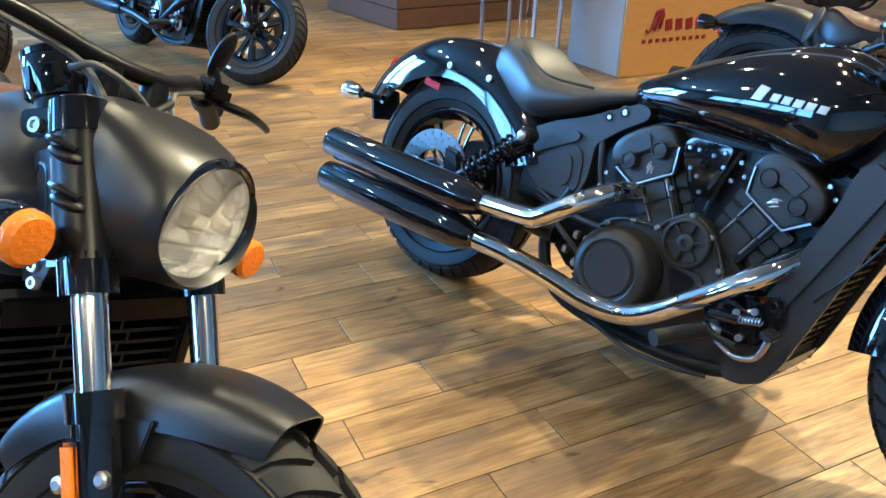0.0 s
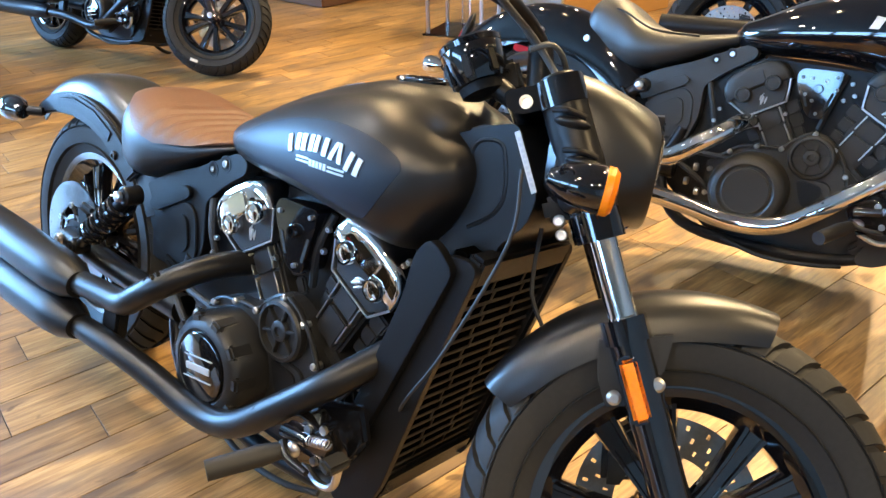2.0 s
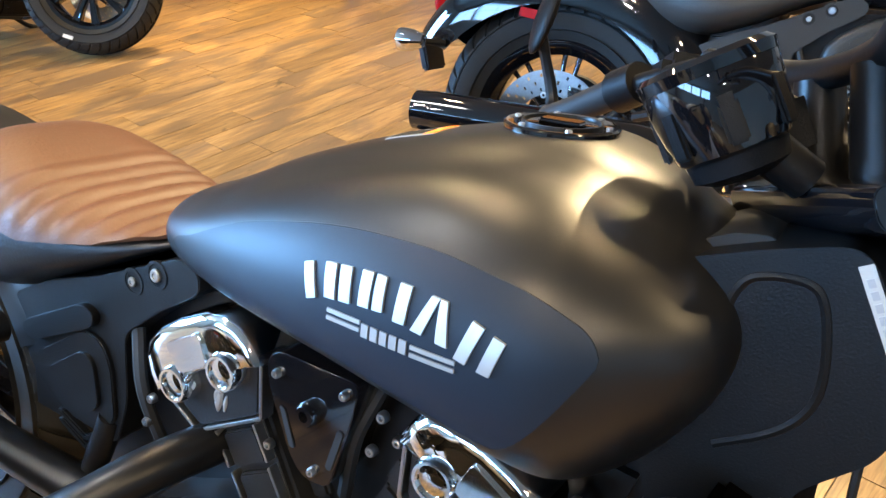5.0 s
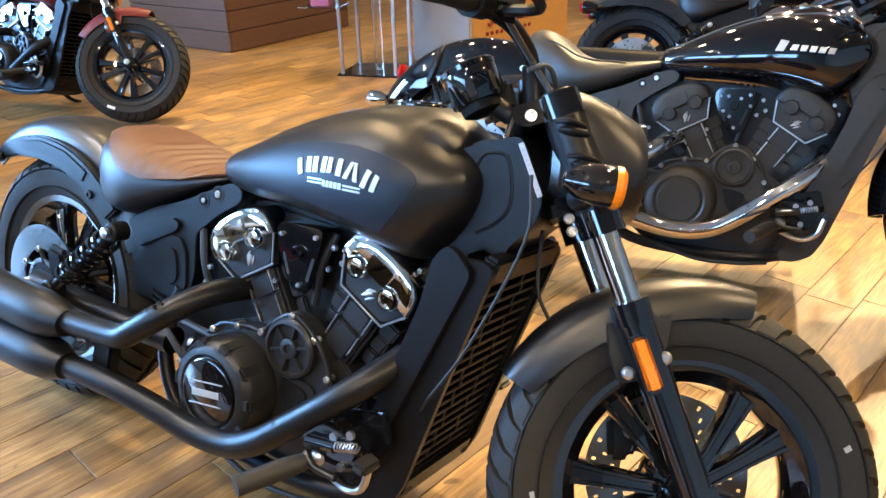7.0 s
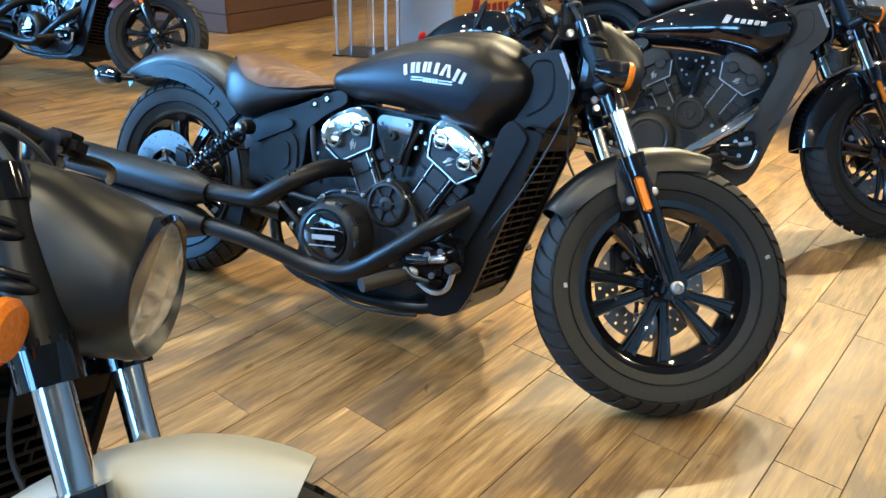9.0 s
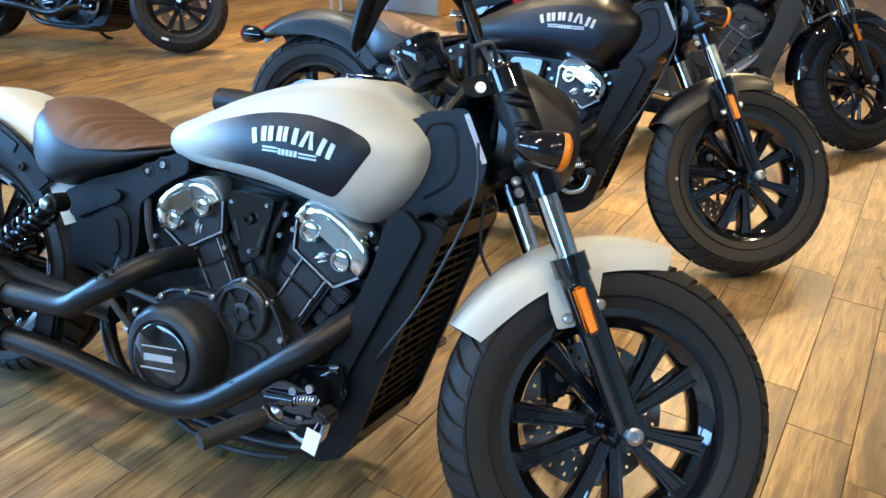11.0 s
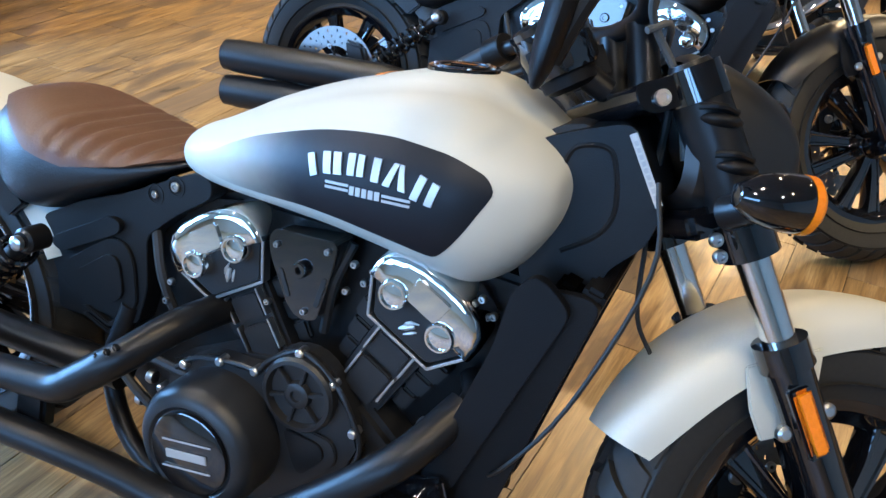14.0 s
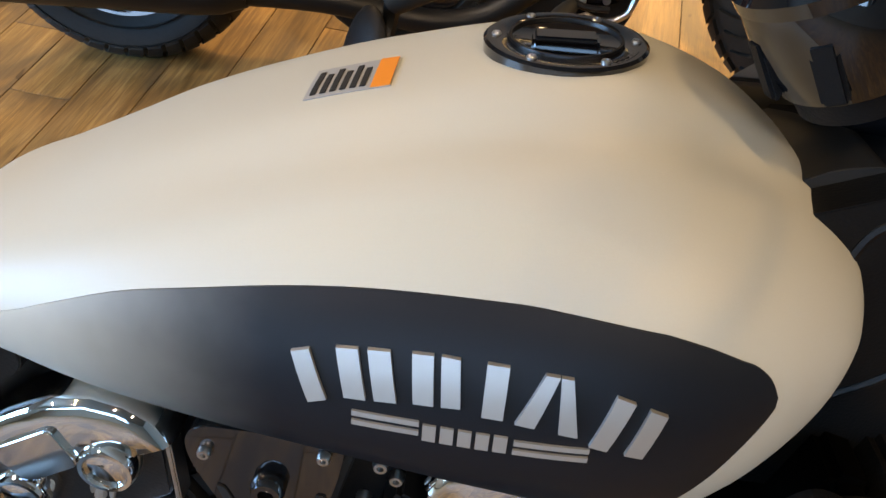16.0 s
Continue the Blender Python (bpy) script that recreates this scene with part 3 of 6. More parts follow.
def script_badge(tank):
    """A plain silver streak where the maker's script stands."""
    part("badge_bar", badge_plate([(0.128, 0.738), (0.150, 0.738), (0.162, 0.766), (0.140, 0.770)], 0.003), "silver", tank)
    for k in range(5):
        x, z = 0.168 + 0.024 * k, 0.7495 - 0.0012 * k
        part("badge_bar", badge_plate([(x, z - 0.008), (x + 0.017, z - 0.0085), (x + 0.021, z + 0.0075), (x + 0.004, z + 0.008)], 0.003), "silver", tank)


def fender_grid(centre, r, half, a0, a1, drop, taper=(0.0, 0.0), n=40, flare=0.0):
    grid = []
    for i in range(n + 1):
        u = i / n
        a = radians(a0 + (a1 - a0) * u)
        narrow = 1 - taper[0] * (1 - u) ** 6 - taper[1] * u ** 6
        row = []
        for j in range(25):
            s = -1 + 2 * j / 24
            y = half * narrow * math.sin(s * math.pi / 2 * 0.98)
            rr = r - drop * abs(s) ** 3.2 * narrow + flare * u ** 3
            row.append((centre[0] + rr * math.cos(a), y, centre[2] + rr * math.sin(a)))
        grid.append(row)
    return grid


def seat_station(x):
    xs = [-0.605, -0.58, -0.53, -0.46, -0.38, -0.30, -0.22, -0.19]
    return [ease(x, xs, v) for v in ([0.690, 0.722, 0.738, 0.727, 0.702, 0.682, 0.679, 0.684], [0.66, 0.60, 0.55, 0.548, 0.585, 0.622, 0.66, 0.672],
                                     [0.05, 0.098, 0.135, 0.15, 0.14, 0.118, 0.085, 0.06])]


def seat_point(x, a, grow=0.0):
    top, bot, w = seat_station(x)
    mid = bot + (top - bot) * 0.45
    c, s = math.cos(a), math.sin(a)
    y = (w + grow) * math.copysign(abs(c) ** 0.7, c)
    z = mid + (top + grow - mid) * abs(s) ** 0.8 if s >= 0 else mid - (mid - bot) * abs(s) ** 0.6
    if s > 0:
        z -= 0.014 * max(0.0, s) ** 2 * (1 - (y / w) ** 2) * math.exp(-((x + 0.44) / 0.08) ** 2)
    return Vector((x, y, z))


def bobber_seat(bike):
    seat = part("seat", loft([[seat_point(x, 2 * math.pi * k / 40) for k in range(40)] for x in np.linspace(-0.604, -0.191, 36)]), "leather_black", bike, "solo saddle with brown leather top and black sides")
    grid = []
    for x in np.linspace(-0.585, -0.20, 80):
        row = []
        half = radians(float(np.interp(x, [-0.585, -0.55, -0.50, -0.45, -0.38, -0.28, -0.20], [30, 38, 57, 74, 84, 78, 50])))
        for k in range(25):
            a = math.pi / 2 + half * (1 - 2 * k / 24)
            p = seat_point(x, a, 0.004)
            if x > -0.46:
                p.z += 0.0030 * math.cos((x + 0.46) * 2 * math.pi / 0.034) * min(1.0, (x + 0.46) / 0.05) * (1 - (2 * k / 24 - 1) ** 4)
            row.append(p)
        grid.append(row)
    part("seat_cover", shell(grid, -0.005), "leather_brown", seat, "pleated brown leather seat top")


def sixty_seat(bike):
    xs = [-0.66, -0.64, -0.60, -0.54, -0.46, -0.36, -0.26, -0.19]
    tops = [0.70, 0.755, 0.780, 0.762, 0.708, 0.688, 0.696, 0.706]
    bots = [0.66, 0.64, 0.61, 0.575, 0.57, 0.60, 0.645, 0.67]
    ws = [0.07, 0.10, 0.115, 0.13, 0.15, 0.14, 0.105, 0.07]
    rings = []
    for x in np.linspace(-0.66, -0.19, 40):
        top, bot, w = (ease(x, xs, v) for v in (tops, bots, ws))
        mid = bot + (top - bot) * 0.5
        rings.append([(x, w * math.copysign(abs(math.cos(a)) ** 0.7, math.cos(a)), mid + (top - mid) * math.copysign(abs(math.sin(a)) ** 0.8, math.sin(a))) for a in (2 * math.pi * k / 40 for k in range(40))])
    seat = part("seat", loft(rings), "vinyl_black_lit", bike, "black vinyl solo saddle with raised back, lightened as if spot-lit")
    part("seat_seam", tube([(-0.61, -0.085, 0.748), (-0.53, -0.112, 0.733), (-0.43, -0.128, 0.69), (-0.30, -0.108, 0.684)], 0.0035, 8), "leather_black", seat)


def local(cx, cz, tilt):
    """Side-view coordinates turned by tilt degrees ahead: u across, v along the cylinder."""
    c, s = math.cos(radians(tilt)), math.sin(radians(tilt))
    return lambda u, v: (cx + u * c + v * s, cz - u * s + v * c)


def cylinder(bike, cx, cz, tilt, face, chrome):
    """One cylinder from the middle of its two cover bolts; face is the y of its right side."""
    f = local(cx, cz, tilt)
    metal = "chrome" if chrome else "cast_black_lit"
    jug = part("cylinder", plate([f(-0.044, -0.05), f(0.044, -0.05), f(0.040, -0.20), f(-0.040, -0.20)], face + 0.012, 0.088, 0.006), "cast_black_lit", bike)
    for sgn in SIDES:
        for k in range(3):
            v = -0.062 - 0.038 * k
            part("cooling_wing", plate([f(sgn * 0.042, v), f(sgn * (0.082 - 0.006 * k), v), f(sgn * (0.080 - 0.006 * k), v - 0.034), f(sgn * 0.042, v - 0.034)], face + 0.026 + 0.004 * k, 0.08, 0.004), "cast_black_lit", jug)
    for v0, v1 in ((-0.070, -0.112), (-0.120, -0.185)):
        for u0, u1 in ((-0.027, 0.027),):
            part("rib_panel", plate(soft([f(u0, v0), f(u1, v0), f(u1, v1), f(u0, v1)], 0.006, 2), face + 0.003, face + 0.02, 0.003), "cast_black_lit", jug)
        for sgn in SIDES:
            u = sgn * (0.0325 if v0 > -0.1 else 0.031)
            part("trim_line", plate([f(u - 0.0018, v0 + 0.004), f(u + 0.0018, v0 + 0.004), f(u + 0.0018, v1 + (0.002 if v0 > -0.1 else 0.02)), f(u - 0.0018, v1 + (0.002 if v0 > -0.1 else 0.02))], face - 0.001, face + 0.014, 0.0008), "steel", jug)
    head = part("cylinder_head", plate([f(-0.086, -0.006), f(-0.054, -0.060), f(0.054, -0.060), f(0.086, -0.006), f(0.078, 0.05), f(-0.078, 0.05)], face + 0.006, 0.088, 0.006), "cast_black_lit", bike)
    part("badge_plate", plate(soft([f(-0.080, -0.004), f(-0.050, -0.056), f(0.050, -0.056), f(0.080, -0.004), f(0.06, 0.03), f(-0.06, 0.03)], 0.006, 2), face - 0.003, face + 0.01, 0.002), "cast_black_lit", head)
    rim = None
    for (u0, v0), (u1, v1) in (((-0.0895, -0.002), (-0.0565, -0.062)), ((-0.0565, -0.062), (0.0565, -0.062)), ((0.0565, -0.062), (0.0895, -0.002))):
        du, dv = u1 - u0, v1 - v0
        n = math.hypot(du, dv)
        nu, nv = -dv / n * 0.0045, du / n * 0.0045
        rim = plate([f(u0, v0), f(u1, v1), f(u1 + nu, v1 + nv), f(u0 + nu, v0 + nv)], face - 0.007, face + 0.012, 0.001, rim)
    part("badge_rim", rim, "steel", head, "polished steel edge")
    emblem = None
    for streak, thick in ((((-0.010, -0.043), (-0.003, -0.034), (0.006, -0.024)), (0.0014, 0.0050, 0.0032)), (((-0.008, -0.030), (-0.001, -0.023), (0.009, -0.017)), (0.0012, 0.0030, 0.0010)), (((0.000, -0.045), (0.007, -0.036), (0.013, -0.029)), (0.0012, 0.0028, 0.0010))):
        emblem = tube([(x, face - 0.0035, z) for x, z in (f(u, v) for u, v in streak)], thick, 8, 4, bm=emblem)
    part("emblem", emblem, "silver", head, "small plain silver emblem")
    # rocker cover: an arched cap, two ribs that run down to round bolts, a flat facet between them
    rings = []
    for y, g in ((face + 0.05, 1.0), (face, 1.0), (face - 0.008, 0.985), (face - 0.014, 0.94), (face - 0.017, 0.86), (face - 0.0185, 0.60), (face - 0.019, 0.1)):
        ring = [f(g * u, 0.030 + g * (v - 0.030)) for u, v in ((0.092, -0.006), (0.092, 0.018), (0.086, 0.038), (0.070, 0.055), (0.040, 0.065), (0.0, 0.068), (-0.040, 0.065), (-0.070, 0.055), (-0.086, 0.038), (-0.092, 0.018), (-0.092, -0.006), (-0.062, -0.004), (-0.024, 0.004), (0.0, 0.005), (0.024, 0.004), (0.062, -0.004))]
        rings.append([(x, y, z) for x, z in ring])
    cover = part("rocker_cover", loft(rings), metal, bike, "chrome rocker cover" if chrome else "textured dark rocker cover", sharp=45)
    part("bridge", plate(soft([f(-0.026, 0.010), f(0.026, 0.010), f(0.030, 0.048), f(-0.030, 0.048)], 0.008), face - 0.0225, face - 0.01, 0.005, seg=3), metal, cover)
    for u in (-0.042, 0.042):
        x, z = f(u, 0.0)
        boss = lathe([(0.022, 0.03), (0.022, -0.016), (0.0195, -0.021), (0.0165, -0.021), (0.0155, -0.018), (0.013, -0.0185), (0, -0.020)], (x, face - 0.004, z), "y", 28)
        part("cover_bolt", boss, metal, cover)
    return head


def engine(bike, chrome, cover_badge, ribbed):
    case = part("crankcase", plate([(-0.21, 0.18), (-0.12, 0.145), (0.16, 0.145), (0.25, 0.20), (0.22, 0.34), (0.15, 0.40), (0.02, 0.42), (-0.10, 0.40), (-0.21, 0.35)], -0.115, 0.15, 0.012), "cast_black_lit", bike)
    outline = [(-0.073 + 0.124 * math.cos(a), 0.284 + 0.124 * math.sin(a)) for a in (radians(d) for d in range(95, 300, 12))]
    outline += [(0.06, 0.225), (0.135, 0.255), (0.168, 0.33), (0.150, 0.385)]
    outline += [(0.064 + 0.066 * math.cos(a), 0.397 + 0.066 * math.sin(a)) for a in (radians(d) for d in range(15, 150, 15))]
    outline += [(-0.012, 0.408), (-0.05, 0.405)]
    part("side_case", plate(outline, -0.136, -0.10, 0.006), "cast_black_lit", case)
    part("timing_case", lathe([(0.060, 0.0), (0.060, -0.014), (0.056, -0.019), (0.050, -0.020), (0.047, -0.009), (0.022, -0.008), (0.020, -0.017), (0.016, -0.019), (0.009, -0.019), (0.008, -0.015), (0, -0.015)], (0.066, -0.136, 0.397), "y", 40), "cast_black_lit", case)
    spokes = None
    for k in range(6):
        a = radians(60 * k + 15)
        spokes = block((0.030, 0.010, 0.006), pose(0.066 + 0.034 * math.cos(a), -0.148, 0.397 + 0.034 * math.sin(a)) @ Matrix.Rotation(-a, 4, "Y"), 0.0015, spokes)
    part("case_rib", spokes, "cast_black_lit", case)
    low = plate(soft([(0.022, 0.345), (0.125, 0.335), (0.135, 0.30), (0.075, 0.235), (0.048, 0.262)], 0.018), -0.142, -0.13, 0.004)
    part("lower_case", low, "cast_black_lit", case)
    part("case_recess", plate(soft([(0.040, 0.333), (0.108, 0.323), (0.114, 0.302), (0.074, 0.258), (0.060, 0.275)], 0.014), -0.146, -0.138, 0.003), "satin_black", case)
    part("gasket_rib", tube([(-0.165, -0.137, 0.365), (-0.12, -0.139, 0.397), (-0.05, -0.139, 0.408), (-0.012, -0.139, 0.409), (0.01, -0.139, 0.432), (0.064, -0.139, 0.462), (0.12, -0.139, 0.428), (0.150, -0.139, 0.385), (0.168, -0.139, 0.33), (0.135, -0.139, 0.258)], 0.0045, 8), "cast_black_lit", case)
    prof = [(0.106, 0.05), (0.104, -0.03), (0.098, -0.042), (0.088, -0.05), (0.076, -0.052), (0.070, -0.047), (0, -0.047)]
    clutch = part("clutch_cover", lathe(prof, (-0.073, -0.165, 0.284), "y", 56), "cast_black_lit", bike)
    if ribbed:
        for k in range(10):
            a = 2 * math.pi * k / 10
            part("cover_lug", block((0.022, 0.05, 0.03), pose(-0.073 + 0.094 * math.cos(a), -0.188, 0.284 + 0.094 * math.sin(a)) @ Matrix.Rotation(-a, 4, "Y"), 0.005), "cast_black_lit", clutch)
    if cover_badge:
        disc = part("cover_disc", lathe([(0.068, 0.0), (0.068, -0.008), (0.064, -0.010), (0, -0.011)], (-0.073, -0.211, 0.284), "y", 48), "gloss_black", clutch, "gloss black cover disc")
        for dz in (0.022, -0.024):
            part("badge_line", block((0.09, 0.002, 0.003), pose(-0.073, -0.223, 0.284 + dz, 0, -8, 0), 0.0008), "silver", disc)
        part("badge_bar", block((0.075, 0.003, 0.014), pose(-0.073, -0.223, 0.283, 0, -8, 0), 0.001), "silver", disc)
    else:
        part("cover_disc", lathe([(0.064, 0.0), (0.064, -0.004), (0.061, -0.0062), (0, -0.0066)], (-0.073, -0.211, 0.284), "y", 40), "cast_black_lit", clutch)
    for x, z in ((-0.146, 0.378), (-0.078, 0.404), (-0.014, 0.407), (0.062, 0.460), (0.117, 0.425), (0.157, 0.36), (0.155, 0.29), (0.10, 0.238), (-0.192, 0.32), (-0.192, 0.25)):
        part("case_bolt", lathe([(0.0075, 0.01), (0.0075, -0.009), (0.005, -0.012), (0, -0.012)], (x, -0.136, z), "y", 10), "steel", case)
    cylinder(bike, -0.1115, 0.5585, -30, -0.098, chrome)
    cylinder(bike, 0.232, 0.565, 30, -0.116, chrome)
    part("inner_casing", plate([(-0.40, 0.30), (-0.40, 0.56), (-0.28, 0.62), (-0.10, 0.645), (0.25, 0.63), (0.355, 0.62), (0.305, 0.40), (0.235, 0.20), (-0.28, 0.20)], -0.055, 0.055, 0.01), "satin_black", bike)
    for x0, z0, x1, z1, y in ((-0.28, 0.36, 0.02, 0.33, -0.12), (-0.30, 0.33, -0.16, 0.24, -0.13), (0.20, 0.30, 0.30, 0.40, -0.12), (-0.25, 0.56, -0.20, 0.40, -0.085), (0.06, 0.47, 0.10, 0.62, -0.075)):
        part("engine_hose", tube([(x0, y, z0), ((x0 + x1) / 2, y - 0.015, (z0 + z1) / 2 + 0.01), (x1, y, z1)], 0.008, 8), "hose", bike)
    for x, y, z in ((-0.235, -0.115, 0.315), (-0.255, -0.12, 0.27), (-0.22, -0.12, 0.245), (0.255, -0.12, 0.36)):
        part("hose_clamp", lathe([(0.011, -0.006), (0.012, 0.0), (0.011, 0.006)], (x, y, z), "x", 14), "steel", bike)
    air = part("throttle_cover", plate(soft([(-0.020, 0.612), (-0.008, 0.628), (0.095, 0.628), (0.090, 0.592), (0.066, 0.500), (0.034, 0.497), (0.016, 0.514), (-0.016, 0.585)], 0.012), -0.112, 0.08, 0.010, seg=4), "gloss_black", bike, "gloss black throttle body cover")
    part("cover_bolt", bolt((0.040, -0.112, 0.577), 0.013, 0.012), "gloss_black", air)
    # thin dark plates paint the shade of two slots
    part("cover_slot", plate(soft([(0.000, 0.570), (0.007, 0.568), (0.022, 0.528), (0.015, 0.528)], 0.003, 2), -0.1135, -0.110, 0.0), "dark", air)
    part("cover_slot", plate(soft([(0.074, 0.572), (0.081, 0.570), (0.068, 0.522), (0.061, 0.524)], 0.003, 2), -0.1135, -0.110, 0.0), "dark", air)
    for x, z in ((-0.004, 0.604), (0.080, 0.612), (0.046, 0.512)):
        part("cover_bolt", bolt((x, -0.112, z), 0.005, 0.006), "steel", air)
    if not chrome:
        for x, z in ((0.010, 0.560), (0.030, 0.545), (0.056, 0.600), (0.085, 0.580), (0.020, 0.604)):
            part("cover_bolt", bolt((x, -0.112, z), 0.005, 0.006), "steel", air)
    for x, y, z in ((0.118, -0.10, 0.60), (0.105, -0.095, 0.555), (0.128, -0.085, 0.57), (0.31, -0.10, 0.60), (0.325, -0.09, 0.575), (-0.03, -0.09, 0.50), (-0.205, -0.10, 0.49), (-0.215, -0.10, 0.455)):
        part("fastener", bolt((x, y, z), 0.006, 0.008), "steel", bike)
    part("front_port", tube([(0.30, -0.07, 0.47), (0.315, -0.10, 0.455), (0.31, -0.13, 0.44)], 0.017, 12), "satin_black", bike)
    part("port_nut", bolt((0.262, -0.13, 0.408), 0.012, 0.014), "steel", bike)


def exhaust(bike, pipe_mat, muff_mat):
    up = part("exhaust_pipe", tube([(-0.115, -0.075, 0.462), (-0.135, -0.165, 0.458), (-0.178, -0.235, 0.422), (-0.235, -0.254, 0.380), (-0.268, -0.258, 0.357), (-0.290, -0.2585, 0.349), (-0.320, -0.259, 0.346), (-0.40, -0.262, 0.342), (-0.50, -0.268, 0.338)], 0.026, 16), pipe_mat, bike)
    low = part("exhaust_pipe", tube([(0.31, -0.12, 0.445), (0.255, -0.20, 0.385), (0.152, -0.222, 0.298), (0.06, -0.225, 0.228), (-0.013, -0.225, 0.200), (-0.10, -0.228, 0.197), (-0.20, -0.238, 0.216), (-0.32, -0.255, 0.235), (-0.50, -0.268, 0.242)], 0.026, 16), pipe_mat, bike)
    for pipe, z0, z1 in ((up, 0.338, 0.352), (low, 0.242, 0.244)):
        prof = [(0.0, -0.44), (0.029, -0.44), (0.045, -0.49), (0.050, -0.54), (0.050, -1.02), (0.047, -1.055), (0.047, -1.068), (0.040, -1.068), (0.038, -1.05), (0.0, -1.05)]
        bm = lathe([(r, h) for r, h in prof], (0, 0, 0), "x", 40)
        slope = math.atan2(z1 - z0, 0.62)
        bmesh.ops.transform(bm, matrix=Matrix.Translation((-0.46, -0.27, z0)) @ Matrix.Rotation(slope, 4, "Y") @ Matrix.Translation((0.46, 0, 0)), verts=bm.verts[:])
        muffler = part("muffler", bm, muff_mat, bike)
        # dark disc paints the shade inside the pipe's end
        part("muffler_bore", lathe([(0.037, 0), (0.037, -0.004), (0, -0.004)], (-1.052, -0.27, z1 + 0.001), "x", 24), "dark", muffler)
    part("muffler_bracket", block((0.06, 0.03, 0.10), pose(-0.37, -0.225, 0.29, 0, 10, 0), 0.006), "satin_black", bike)
    for k in range(5):
        t = k / 4
        part("heat_rib", block((0.012, 0.012, 0.006), pose(-0.165 - 0.07 * t, -0.2585, 0.4505 - 0.05 * t, 0, 40, 0), 0.0028, seg=3), pipe_mat, up)
        part("heat_rib", block((0.012, 0.012, 0.006), pose(0.04 + 0.085 * t, -0.2405, 0.2235 + 0.072 * t, 0, -38, 0), 0.0028, seg=3), pipe_mat, low)


def frame_parts(bike):
    rail = [(-0.49, 0.535), (-0.40, 0.58), (-0.306, 0.612), (-0.165, 0.675), (-0.135, 0.665), (-0.135, 0.64), (-0.20, 0.60), (-0.262, 0.55), (-0.262, 0.46), (-0.285, 0.385), (-0.40, 0.39), (-0.465, 0.44)]
    for s in SIDES:
        y0, y1 = (-0.095, -0.055) if s < 0 else (0.055, 0.095)
        plate_ob = part("frame_casting", plate(soft(rail, 0.018), y0, y1, 0.007, seg=3), "cast_black", bike)
        if s < 0:
            for rise, outline in ((0.006, [(-0.435, 0.470), (-0.335, 0.535), (-0.300, 0.530), (-0.284, 0.500), (-0.280, 0.425), (-0.310, 0.398), (-0.392, 0.404), (-0.428, 0.430)]),
                                  (0.011, [(-0.408, 0.458), (-0.335, 0.507), (-0.312, 0.500), (-0.304, 0.438), (-0.330, 0.418), (-0.385, 0.422), (-0.405, 0.440)]),
                                  (0.010, [(-0.458, 0.508), (-0.330, 0.572), (-0.306, 0.565), (-0.310, 0.546), (-0.438, 0.484), (-0.458, 0.492)])):
                part("side_panel", plate(soft(outline, 0.016, 4), -0.095 - rise, -0.09, 0.0045, seg=3), "cast_black", plate_ob)
            for dz in (0.0, -0.014):
                part("casting_ridge", plate([(-0.405, 0.392 + dz), (-0.392, 0.396 + dz), (-0.345, 0.378 + dz), (-0.310, 0.398 + dz), (-0.304, 0.390 + dz), (-0.345, 0.368 + dz)], -0.101, -0.09, 0.002), "cast_black", plate_ob)
            for x, z in ((-0.202, 0.644), (-0.243, 0.624)):
                part("bolt_hole", lathe([(0.017, 0.004), (0.017, -0.001), (0.013, -0.001), (0.013, 0.003)], (x, -0.095, z), "y", 20), "cast_black", plate_ob)
                # dark disc paints the shade down the bolt hole
                part("bolt_recess", lathe([(0.0125, -0.0012), (0, -0.0012)], (x, -0.094, z), "y", 16), "dark", plate_ob)
            part("frame_bolt", bolt((-0.202, -0.0955, 0.644), 0.008, 0.004), "steel", plate_ob)
            part("frame_bolt", bolt((-0.243, -0.0955, 0.624), 0.006, 0.003), "steel", plate_ob)
        part("swingarm", tube([(-0.30, s * 0.11, 0.30), (-0.50, s * 0.125, 0.31), (-0.79, s * 0.125, 0.323)], [0.032, 0.028, 0.03], 12), "satin_black", bike)
        part("lower_rail", tube([(0.33, s * 0.10, 0.20), (0.20, s * 0.12, 0.135), (-0.02, s * 0.125, 0.12), (-0.25, s * 0.12, 0.15), (-0.34, s * 0.10, 0.28), (-0.30, s * 0.09, 0.42)], 0.017, 12), "satin_black", bike)
        # shock absorber with its coil
        a, b = Vector((-0.421, s * 0.172, 0.529)), Vector((-0.655, s * 0.168, 0.345))
        d = b - a
        shock = part("shock_absorber", tube([a + d * 0.05, b - d * 0.05], [0.016, 0.012], 12), "satin_black", bike)
        side = Vector((0, 1, 0))
        up = d.normalized().cross(side)
        coil = [a + d * (0.12 + 0.66 * t) + (side * math.cos(t * 8 * 2 * math.pi) + up * math.sin(t * 8 * 2 * math.pi)) * 0.026 for t in np.linspace(0, 1, 130)]
        part("coil_spring", tube(coil, 0.0052, 6, 1), "gloss_black", shock)
        for q in (a, b):
            part("shock_mount", lathe([(0.021, 0.02), (0.021, -0.016), (0.016, -0.02), (0.008, -0.02), (0.008, -0.026), (0, -0.026)], tuple(q), "y", 20), "satin_black", shock)
        part("mount_bolt", lathe([(0.012, 0.0), (0.012, -0.008), (0.007, -0.011), (0, -0.011)] if s < 0 else [(0.012, 0.0), (0.012, 0.008), (0.007, 0.011), (0, 0.011)], (a.x, a.y + s * 0.024, a.z), "y", 16), "steel", shock)
        part("inner_frame", block((0.10, 0.02, 0.16), pose(-0.43, s * 0.075, 0.44), 0.008), "satin_black", bike)
